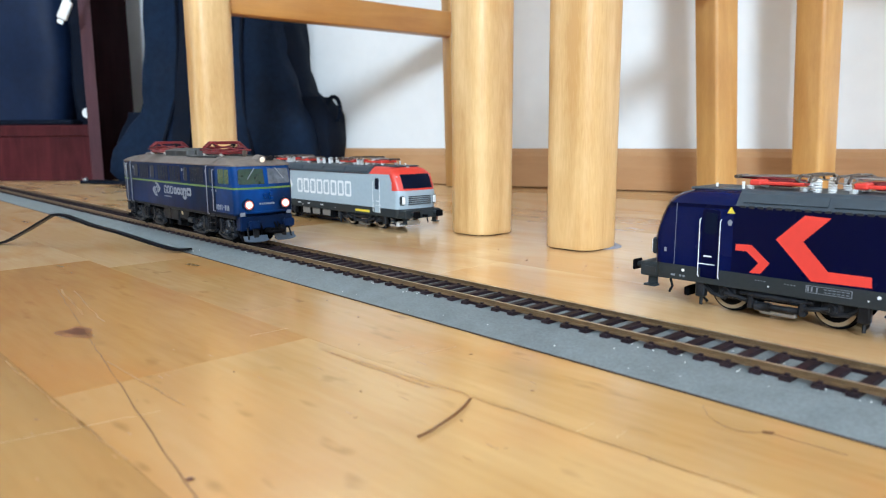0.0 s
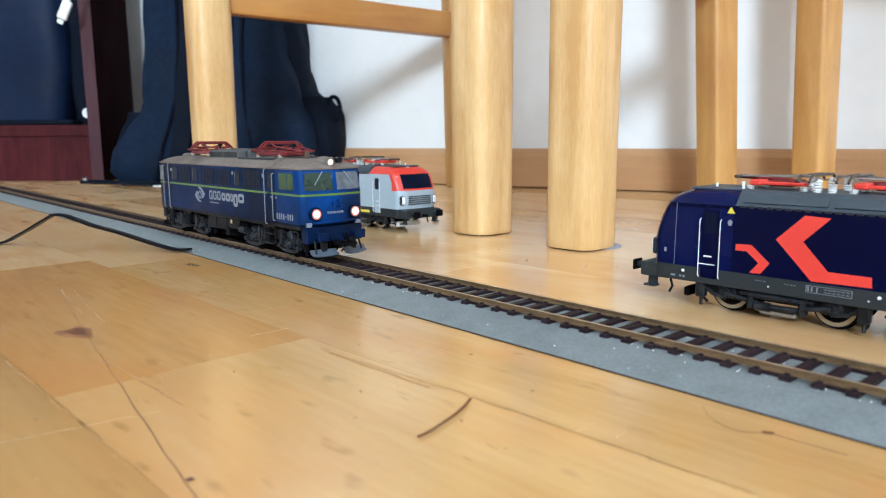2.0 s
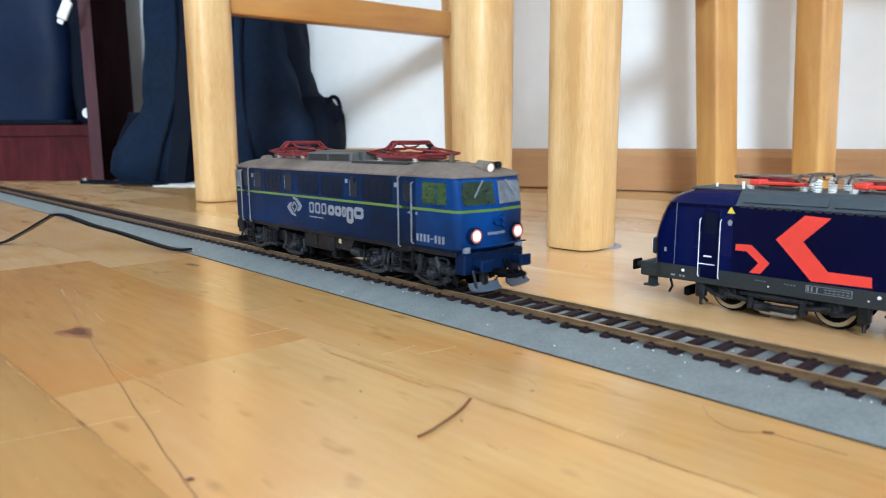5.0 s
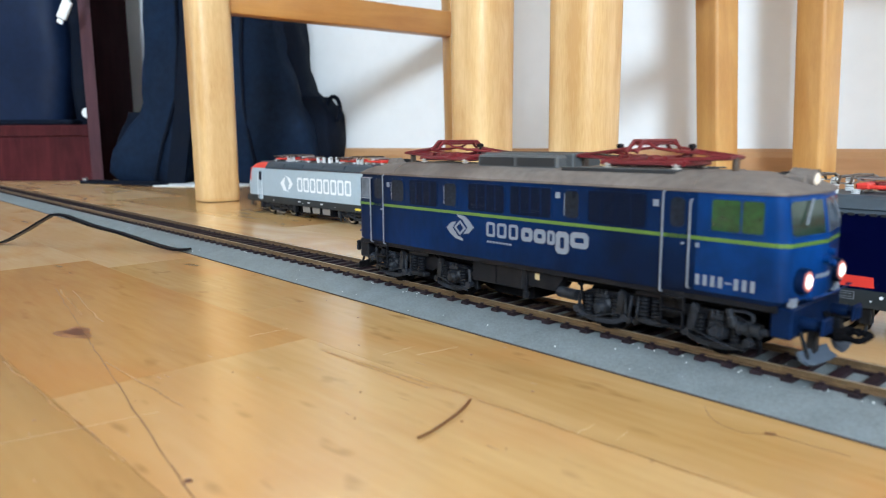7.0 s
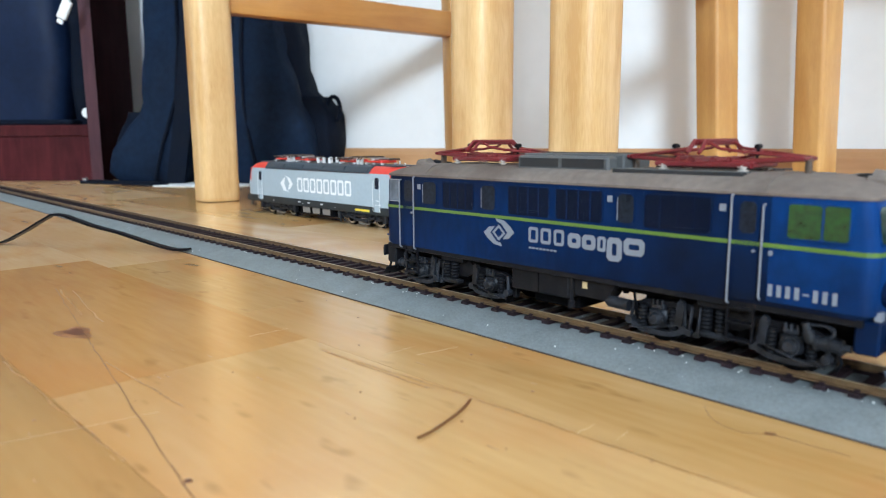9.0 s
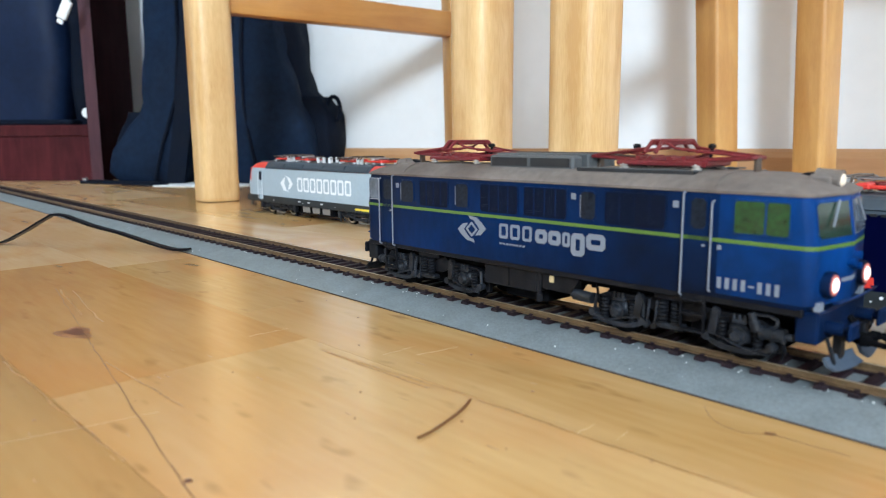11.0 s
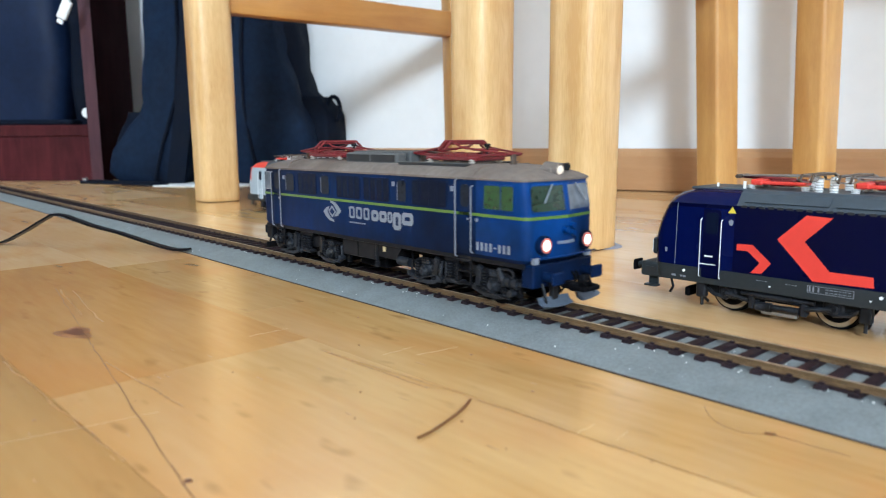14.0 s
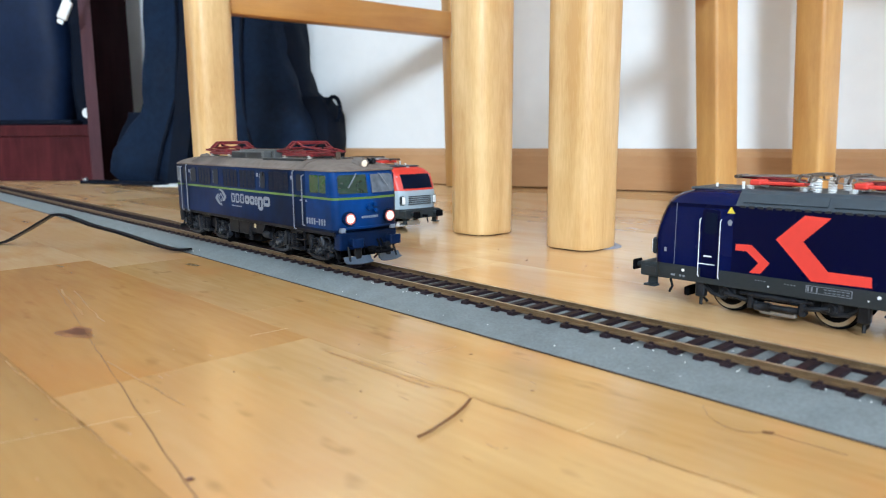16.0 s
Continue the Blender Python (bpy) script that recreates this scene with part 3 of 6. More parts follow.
def make_backpack():
    bag = empty("backpack", pose(-0.305, 1.030, 0, 0, 0, -12))
    tagged(bag, "dark navy nylon backpack slumped against the wall", "backpack")
    part("main_body", slack(B(), [(0.5, -150, 132, 6, 112), (12, -164, 144, -4, 118), (60, -160, 142, -6, 118), (110, -134, 126, 0, 110), (140, -130, 104, 2, 106), (180, -130, 96, 4, 104), (264, -134, 84, 8, 100), (430, -126, 70, 14, 90)], 7, 1), BAG_DARK, bag, "black nylon body", smooth=True)
    part("front_pocket", slack(B(), [(0.5, 20, 130, -40, 30), (10, 8, 142, -48, 30), (60, 0, 136, -50, 30), (130, 2, 106, -40, 30), (190, 10, 84, -26, 30), (240, 16, 76, -10, 30), (430, 20, 60, -2, 30)], 8, 5), BAG_CLOTH, bag, "navy nylon front pocket", smooth=True)
    part("side_pocket", slack(B(), [(0.5, 118, 146, 0, 70), (10, 112, 154, -8, 74), (60, 112, 156, -8, 72), (98, 106, 152, 0, 60), (122, 100, 136, 6, 52)], 5, 9, rows=14), BAG_DARK, bag, smooth=True)
    part("side_pocket", slack(B(), [(0.5, -196, -150, -4, 60), (10, -202, -150, -8, 62), (60, -194, -146, -6, 60), (104, -172, -140, 0, 54)], 5, 15, rows=14), BAG_DARK, bag, smooth=True)
    part("padded_strap", slack(B(), [(0.5, -172, -66, -34, 14), (10, -182, -60, -42, 14), (50, -172, -58, -40, 14), (80, -150, -54, -34, 14), (110, -130, -50, -30, 14), (200, -122, -52, -22, 14), (300, -126, -56, -16, 16), (430, -122, -60, -8, 18)], 6, 12), BAG_CLOTH, bag, "navy padded shoulder strap", smooth=True)
    # raised black rods that follow the folds and stand for their shade
    for name_, pts in (("fold_line", [(-100, -45, 4), (-84, -43, 60), (-66, -34, 120), (-62, -26, 200), (-64, -20, 300), (-62, -12, 420)]), ("fold_line", [(66, -53, 4), (58, -55, 50), (44, -46, 110), (38, -36, 180), (36, -22, 240), (34, -10, 420)])):
        part(name_, rods(B(), pts, 2.6, 6), BAG_DARK, bag, "black rod drawn as the dark of a fold", smooth=True)
    bm = B()
    rows = []
    for k in range(20):
        f = k / 19
        z = 2 + f * 420
        x = -64 + 30 * math.sin(f * 2.2)
        y = -52 + 26 * f
        rows.append([(x - 13, y, z), (x + 13, y + 3, z), (x + 13, y + 6, z), (x - 13, y + 4, z)])
    part("webbing_strap", loft(bm, rows), BAG_DARK, bag, "black webbing strap", smooth=True)
    ring = [(150 + 10 * math.cos(t), 18, 104 + 18 * math.sin(t)) for t in [i * 2 * math.pi / 16 for i in range(17)]]
    part("pull_loop", rods(B(), ring, 3.0, 6), BAG_DARK, bag, "black cord loop", smooth=True)
    return bag


make_backpack()

# strap tail with a metal end, and a sheet of paper by the backpack
strap = empty("loose_strap", pose(-0.47, 1.015, 0, 0, 0, -31))
tagged(strap, "black webbing strap lying on the floor", "strap")
part("webbing", box(B(), -70, 95, -14, 14, 0.2, 4.5, 1), BAG_DARK, strap)
part("metal_end", rod(B(), (-62, -10, 4.5), (-62, -10, 8), 4, 12), STEEL, strap, "shiny metal rivet", smooth=True)
paper = part("paper_sheet", plate(B(), [(-60, -40, 0.2), (75, -46, 0.2), (80, 60, 0.2), (-55, 62, 0.2)], (0, 0, 1.2)), PAPER, None)
paper.matrix_world = pose(-0.335, 0.985, 0, 0, 0, -12)
tagged(paper, "white sheet of paper lying on the floor", "paper")


# ---- black plastic strip arching over the floor onto the roadbed ----
def make_strip():
    ctrl = [(-330.7, 440.7, 0.9), (-295.7, 430.7, 0.9), (-270.7, 422.7, 0.9), (-253.6, 417.6, 7.3), (-239.7, 413.5, 14.2), (-231.6, 411.0, 18.1), (-228.4, 410.1, 19.5), (-221.4, 408.0, 19.0), (-212.9, 405.5, 16.7), (-202.1, 402.2, 13.6), (-185.5, 397.3, 10.2), (-169.3, 392.5, 6.0), (-158.0, 389.1, 3.3), (-149.0, 386.4, 1.8), (-140.6, 383.9, 2.4)]
    # smooth the way through the points
    pts = []
    for i in range(len(ctrl) - 1):
        p0, p1, p2, p3 = (Vector(ctrl[max(0, min(len(ctrl) - 1, j))]) for j in (i - 1, i, i + 1, i + 2))
        for k in range(6):
            t = k / 6
            pts.append(0.5 * (2 * p1 + (p2 - p0) * t + (2 * p0 - 5 * p1 + 4 * p2 - p3) * t * t + (3 * p1 - p0 - 3 * p2 + p3) * t ** 3))
    pts.append(Vector(ctrl[-1]))
    bm = B()
    rings = []
    for i, p in enumerate(pts):
        d = (pts[min(i + 1, len(pts) - 1)] - pts[max(i - 1, 0)]).normalized()
        across = d.cross(Vector((0, 0, 1))).normalized()
        up = across.cross(d)
        w, h = 1.9, 0.6
        rings.append([p + across * w + up * h, p - across * w + up * h, p - across * w - up * h, p + across * w - up * h])
    loft(bm, rings)
    ob = part("cable_tie", bm, BLACK_PLASTIC, None, smooth=True)
    tagged(ob, "bent black plastic cable tie arching beside the track", "cable tie")


make_strip()


# ---- engines ----
def plan(hx, hy, nose, r, z, lean=0.0, inset=0.0):
    """Outline of a body at height z: straight sides, rounded corners, ends that bulge by nose in the middle."""
    hx, hy = hx - lean - inset, hy - inset
    r = max(0.6, r)
    quarter = []
    for i in range(5):
        y = (hy - r) * i / 4
        quarter.append((hx + nose * (1 - (y / hy) ** 1.0), y))
    for i in range(1, 6):
        a = radians(90 * i / 5)
        quarter.append((hx - r + r * math.cos(a) + nose * r / hy * (1 - i / 5), hy - r + r * math.sin(a)))
    pts = quarter + [(0, hy)] + [(-x, y) for x, y in quarter[::-1]]
    pts = pts + [(x, -y) for x, y in pts[-2:0:-1]]
    return [(x, y, z) for x, y in pts]


def front_x(y, z, off=0.0):
    """How far forward the blue engine's end wall stands."""
    return 83.6 + 2.7 * (1 - abs(y) / 17.2) - max(0.0, z - 31) * 0.17 + off


def end_plate(bm, outline, flip, thick=0.3, off=-0.1):
    pts = [(flip * front_x(y, z, off), flip * y, z) for y, z in outline]
    return plate(bm, pts, (flip * thick, 0, 0))


def side_plate(bm, x0, x1, z0, z1, side, y=17.2, thick=0.25, cut=0.5):
    pts = [(x0 + cut, z0), (x1 - cut, z0), (x1, z0 + cut), (x1, z1 - cut), (x1 - cut, z1), (x0 + cut, z1), (x0, z1 - cut), (x0, z0 + cut)]
    return plate(bm, [(x, side * (y - 0.05), z) for x, z in pts], (0, side * (thick + 0.05), 0))


def side_shape(bm, pts, side, y=17.2, thick=0.06):
    return plate(bm, [(x, side * (y - 0.03), z) for x, z in pts], (0, side * (thick + 0.03), 0))


def print_blocks(bm, x0, x1, z0, z1, n, side, gap=0.28, y=17.2, mirror=False):
    """A row of plain blocks in place of lettering."""
    w = (x1 - x0) / n
    for i in range(n):
        a, b = x0 + i * w + w * gap / 2, x0 + (i + 1) * w - w * gap / 2
        side_shape(bm, [(a, z0), (b, z0), (b, z1), (a, z1)], side, y)
    return bm


def pantograph(parent, cx, flip, z, mats, span=24.0):
    """A lowered diamond pantograph: base frame, flat folded arms, a close pair of collector bars with drooping horns, two stop posts."""
    red, wire, head = mats
    p = part("pantograph", rods(B(), [(cx - 13, -7, z + 1.6), (cx + 13, -7, z + 1.6), (cx + 13, 7, z + 1.6), (cx - 13, 7, z + 1.6), (cx - 13, -7, z + 1.6)], 0.8, 6), red, parent, "lowered red pantograph", smooth=True)
    for e in (-1, 1):
        for s in (-1, 1):
            part("lower_arm", rod(B(), (cx + e * 3, s * 6.5, z + 2.2), (cx + e * span, s * 3.0, z + 3.2), 0.6, 6), red, p, smooth=True)
            part("upper_arm", rods(B(), [(cx + e * span, s * 3.0, z + 3.5), (cx + e * 10.5, s * 5.6, z + 4.9), (cx + e * 4.5, s * 6.6, z + 5.7), (cx + e * 1.6, s * 7.0, z + 7.4)], 0.42, 6), red, p, smooth=True)
            part("brace", rod(B(), (cx + e * 3, s * 6.5, z + 2.4), (cx + e * 13, -s * 5.0, z + 4.6), 0.34, 5), red, p, smooth=True)
            part("spring", rod(B(), (cx + e * 2, s * 3.4, z + 2.2), (cx + e * 12, s * 3.4, z + 2.4), 0.8, 8), red, p, smooth=True)
        bm = rod(B(), (cx + e * span, -4.2, z + 3.3), (cx + e * span, 4.2, z + 3.3), 0.5, 6)
        part("hinge_bar", rod(bm, (cx + e * 10.5, -6.2, z + 4.8), (cx + e * 10.5, 6.2, z + 4.8), 0.45, 6), red, p, smooth=True)
        part("pivot", rod(B(), (cx + e * 3, -7, z + 2.4), (cx + e * 3, 7, z + 2.4), 1.15, 8), red, p, smooth=True)
        part("cross_tube", rod(B(), (cx + e * 7, -6.8, z + 3.0), (cx + e * 7, 6.8, z + 3.0), 0.7, 8), red, p, smooth=True)
        part("end_bracket", box(B(), cx + e * span - 0.6, cx + e * span + 0.6, -1.2, 1.2, z - 1, z + 3.4, 0.3), BRASS_WIRE, p)
        part("stop_post", rod(rod(B(), (cx + e * 11.0, 0, z + 1.0), (cx + e * 11.6, 0, z + 6.2), 0.45, 6), (cx + e * 11.5, -1.1, z + 6.2), (cx + e * 11.5, 1.1, z + 6.2), 0.7, 6), UNDER, p, "dark stop post")
    for e in (-1, 1):
        x = cx + e * 1.6
        bm = rods(B(), [(x, -12.0, z + 4.6), (x, -10.8, z + 5.6), (x, -8.4, z + 7.7), (x, 8.4, z + 7.7), (x, 10.8, z + 5.6), (x, 12.0, z + 4.6)], 0.55, 6)
        rod(bm, (x, -7.6, z + 6.9), (x, 7.6, z + 6.9), 0.4, 6)
        part("collector_bar", bm, head, p, smooth=True)
    for s in (-1, 1):
        part("collector_link", rod(B(), (cx - 1.6, s * 6, z + 7.2), (cx + 1.6, s * 6, z + 7.2), 0.4, 6), head, p, smooth=True)
    for sx in (-11, 11):
        for sy in (-7, 7):
            bm = rod(B(), (cx + sx, sy, z - 0.8), (cx + sx, sy, z + 1.6), 0.8, 8)
            for k in range(3):
                rod(bm, (cx + sx, sy, z - 0.6 + k * 0.75), (cx + sx, sy, z - 0.25 + k * 0.75), 1.35, 12)
            part("insulator", bm, DUSTY_WHITE, p, "dusty pale insulator", smooth=True)
    return p


def wheelset(parent, x, r, z, mat_rim, mat_disc):
    """An axle with two flanged wheels, about its own middle, so that it can turn."""
    bm = rod(B(), (0, -9, 0), (0, 9, 0), 1.2, 8)
    for s in (-1, 1):
        rod(bm, (0, s * 7.3, 0), (0, s * 8.0, 0), r + 0.7, 28)
        rod(bm, (0, s * 8.0, 0), (0, s * 10.2, 0), r, 28)
    w = part("wheelset", bm, UNDER_DARK, parent, smooth=True)
    w.matrix_basis = at_mm(x, 0, z)
    for s in (-1, 1):
        part("wheel_rim", rod(B(), (0, s * 10.1, 0), (0, s * 10.28, 0), r * 0.93, 28), mat_rim, w)
        bm = rod(B(), (0, s * 10.2, 0), (0, s * 10.36, 0), r * 0.74, 24)
        part("wheel_disc", bm, mat_disc, w)
    return w


def bogie(parent, cx, half, sign, material, r=7.2):
    """Bogie frame with bowed lower beams, hub covers, cranks, springs, dampers, sand cylinder and brake rigging; sign points to the engine's end."""
    side = lambda s: plate(B(), [(cx - half - 9, s * 11, 9.6), (cx - half - 5, s * 11, 11.4), (cx - 8, s * 11, 12.2), (cx - 6, s * 11, 13.8), (cx + 6, s * 11, 13.8), (cx + 8, s * 11, 12.2),
                                (cx + half + 5, s * 11, 11.4), (cx + half + 9, s * 11, 9.6), (cx + half + 9, s * 11, 8.4), (cx + half + 3, s * 11, 9.4), (cx + 8, s * 11, 9.2), (cx + 5, s * 11, 7.6),
                                (cx - 5, s * 11, 7.6), (cx - 8, s * 11, 9.2), (cx - half - 3, s * 11, 9.4), (cx - half - 9, s * 11, 8.4)], (0, s * 1.6, 0))
    bg = part("bogie", side(-1), material, parent)
    part("side_frame", side(1), material, bg)
    for s in (-1, 1):
        for e in (-1, 1):
            ax = cx + e * half
            bm = box(B(), ax - 2.8, ax + 2.8, s * 12.4 - 1.3, s * 12.4 + 1.3, 4.9, 9.6, 0.6)
            rod(bm, (ax, s * 13.2, 6.9), (ax, s * 14.4, 6.9), 2.7, 16, r2=2.4)
            rod(bm, (ax, s * 14.4, 6.9), (ax, s * 15.6, 6.9), 1.9, 14, r2=1.2)
            for a in range(6):
                dx, dz = 2.0 * math.cos(a * math.pi / 3), 2.0 * math.sin(a * math.pi / 3)
                rod(bm, (ax + dx, s * 14.2, 6.9 + dz), (ax + dx, s * 14.75, 6.9 + dz), 0.35, 6)
            part("axle_box", bm, FITTING, bg, "worn grey axle box", smooth=True)
            # bowed beam under the box, hung at both ends
            rows = []
            for k in range(13):
                g = k / 12 * 2 - 1
                z = 3.2 + 2.2 * abs(g) ** 3
                rows.append([(ax + g * 8.6, s * 12.5, z - 0.7), (ax + g * 8.6, s * 14.3, z - 0.7), (ax + g * 8.6, s * 14.3, z + 0.7), (ax + g * 8.6, s * 12.5, z + 0.7)])
            part("bow_beam", loft(B(), rows), FITTING, bg)
            for d in (-8.2, 8.2):
                bm = rod(B(), (ax + d, s * 12.4, 5.4), (ax + d, s * 14.8, 5.4), 1.15, 10)
                rod(bm, (ax + d, s * 13.4, 5.4), (ax + d * 0.92, s * 13.2, 10.6), 0.55, 6)
                part("spring_hanger", bm, FITTING, bg, smooth=True)
            for d in (-4.6, 4.6):
                part("spring", coil(B(), ax + d, s * 13.2, 4.4, 10.6, 1.35, 6), material, bg, smooth=True)
            # bolted bracket over the box
            bm = box(B(), ax - 2.0, ax + 2.0, s * 13.0 - 0.9, s * 13.0 + 0.9, 9.6, 11.0, 0.3)
            for d in (-1.4, 0, 1.4):
                rod(bm, (ax + d, s * 13.6, 10.6), (ax + d, s * 13.6, 12.2), 0.42, 6)
            part("bracket", bm, FITTING, bg)
            # brake crank and shoe
            x = ax - e * 6.6
            bm = plate(B(), [(x - 1.0, s * 14.0, 6.2), (x + 1.0, s * 14.0, 6.0), (x + 1.9, s * 14.0, 12.2), (x + 0.6, s * 14.0, 13.6), (x - 0.4, s * 14.0, 12.4)], (0, s * 0.8, 0))
            rod(bm, (x + 0.9, s * 13.4, 12.4), (x + 0.9, s * 15.2, 12.4), 0.8, 8)
            part("brake_crank", bm, FITTING, bg)
            bm = box(B(), ax + e * 8.2 - 0.9, ax + e * 8.2 + 0.9, s * 9.6 - 1, s * 9.6 + 1, 3.2, 9.5, 0.3)
            part("brake_shoe", bm, material, bg)
            part("brake_rod", rods(B(), [(x, s * 14.6, 6.6), (ax + e * 1.5, s * 14.9, 4.2), (ax + e * 8, s * 14.4, 3.4)], 0.3, 6), FITTING, bg, smooth=True)
        # secondary springs and hangers in the middle
        for dx in (-3.2, 0.6):
            part("bolster_spring", coil(B(), cx + dx, s * 14, 6.4, 12.8, 1.55, 6), material, bg, smooth=True)
        part("spring_seat", box(B(), cx - 5.5, cx + 3.0, s * 13.5 - 1.7, s * 13.5 + 1.7, 5.0, 6.5, 0.4), FITTING, bg)
        part("spring_seat", box(B(), cx - 5.5, cx + 5.5, s * 13.5 - 1.6, s * 13.5 + 1.6, 12.8, 14.6, 0.3), material, bg)
        for dx in (-5.0, -7.4):
            bm = rod(B(), (cx + dx, s * 15.0, 5.2), (cx + dx + 0.5, s * 14.8, 12.2), 0.4, 6)
            rod(bm, (cx + dx, s * 14.2, 5.2), (cx + dx, s * 15.6, 5.2), 0.9, 8)
            part("link", bm, FITTING, bg, smooth=True)
        # damper, sand cylinder and bent pipe at the end
        ax = cx + sign * half
        bm = rod(B(), (ax + sign * 3.4, s * 14.9, 13.4), (ax + sign * 4.9, s * 14.6, 9.0), 0.95, 10)
        rod(bm, (ax + sign * 4.0, s * 14.8, 11.6), (ax + sign * 4.8, s * 14.6, 9.2), 1.35, 10)
        part("damper", bm, FITTING, bg, smooth=True)
        bm = rod(B(), (ax + sign * 5.6, s * 14.2, 8.9), (ax + sign * 11.6, s * 14.2, 8.9), 1.5, 14)
        for d in (5.8, 8.2, 10.8):
            rod(bm, (ax + sign * d, s * 14.2, 8.9), (ax + sign * (d + 0.7), s * 14.2, 8.9), 1.8, 14)
        rod(bm, (ax + sign * 11.6, s * 14.2, 8.9), (ax + sign * 13.2, s * 14.2, 8.9), 0.9, 10)
        part("brake_cylinder", bm, FITTING, bg, "worn grey brake cylinder", smooth=True)
        part("air_pipe", rods(B(), [(ax + sign * 3, s * 14.4, 12.9), (ax + sign * 7.5, s * 14.4, 13.3), (ax + sign * 9.4, s * 14.4, 12.6), (ax + sign * 9.4, s * 14.3, 11.2), (ax + sign * 8.2, s * 14.2, 10)], 0.45, 6), FITTING, bg, smooth=True)
        part("sand_pipe", rods(B(), [(ax + sign * 10, s * 13, 8), (ax + sign * 10.6, s * 11.6, 4.5), (ax + sign * 9.0, s * 9.6, 1.6)], 0.4, 6), material, bg, smooth=True)
    part("crossbeam", box(B(), cx - 6, cx + 6, -12, 12, 7.5, 13, 0.5), UNDER_DARK, bg)
    # black blocks added to keep the space under the engine dark
    for e in (-1, 1):
        part("bogie_filler", box(B(), cx + e * half * 0.55 - 9, cx + e * half * 0.55 + 9, -6.6, 6.6, 2.0, 12.6, 1.0), UNDER_DARK, bg)
    return bg


def buffers(parent, end_x, flip, z, y, head, material, length=7.0, hook=True):
    for s in (-1, 1):
        bm = rod(B(), (flip * (end_x - length), s * y, z), (flip * (end_x - 2.2), s * y, z), 1.6, 14)
        rod(bm, (flip * (end_x - 2.6), s * y, z), (flip * (end_x - 0.9), s * y, z), 1.1, 12)
        b = part("buffer", bm, material, parent, smooth=True)
        part("buffer_head", box(B(), *sorted((flip * (end_x - 1.0), flip * end_x)), s * y - 3.0, s * y + 3.0, z - 2.1, z + 2.1, 0.45), head, b)
    if not hook:
        part("draw_hook", box(B(), *sorted((flip * (end_x - 6), flip * (end_x - 2))), -1.2, 1.2, z - 2.5, z - 0.5, 0.3), UNDER_DARK, parent)
        return
    bm = box(B(), *sorted((flip * (end_x - 6), flip * (end_x + 0.6))), -1.8, 1.8, z - 4.8, z - 2.6, 0.4)
    rods(bm, [(flip * end_x, -3.6, z - 3.4), (flip * (end_x + 4.4), -4.2, z - 3.6), (flip * (end_x + 5.2), -3.0, z - 3.6), (flip * (end_x + 5.2), 3.0, z - 3.6), (flip * (end_x + 4.4), 4.2, z - 3.6), (flip * end_x, 3.6, z - 3.4)], 0.75, 8)
    box(bm, *sorted((flip * (end_x - 1), flip * (end_x + 1.4))), -4.4, 4.4, z - 4.6, z - 2.4, 0.4)
    part("coupling", bm, UNDER_DARK, parent, "black loop coupling", smooth=True)
    for y_ in (-1.6, 1.6):
        part("coupling_hook", rods(B(), [(flip * (end_x + 0.8), y_, z - 3.0), (flip * (end_x + 3.2), y_, z - 2.2), (flip * (end_x + 4.2), y_, z - 3.0)], 0.5, 6), UNDER_DARK, parent, smooth=True)


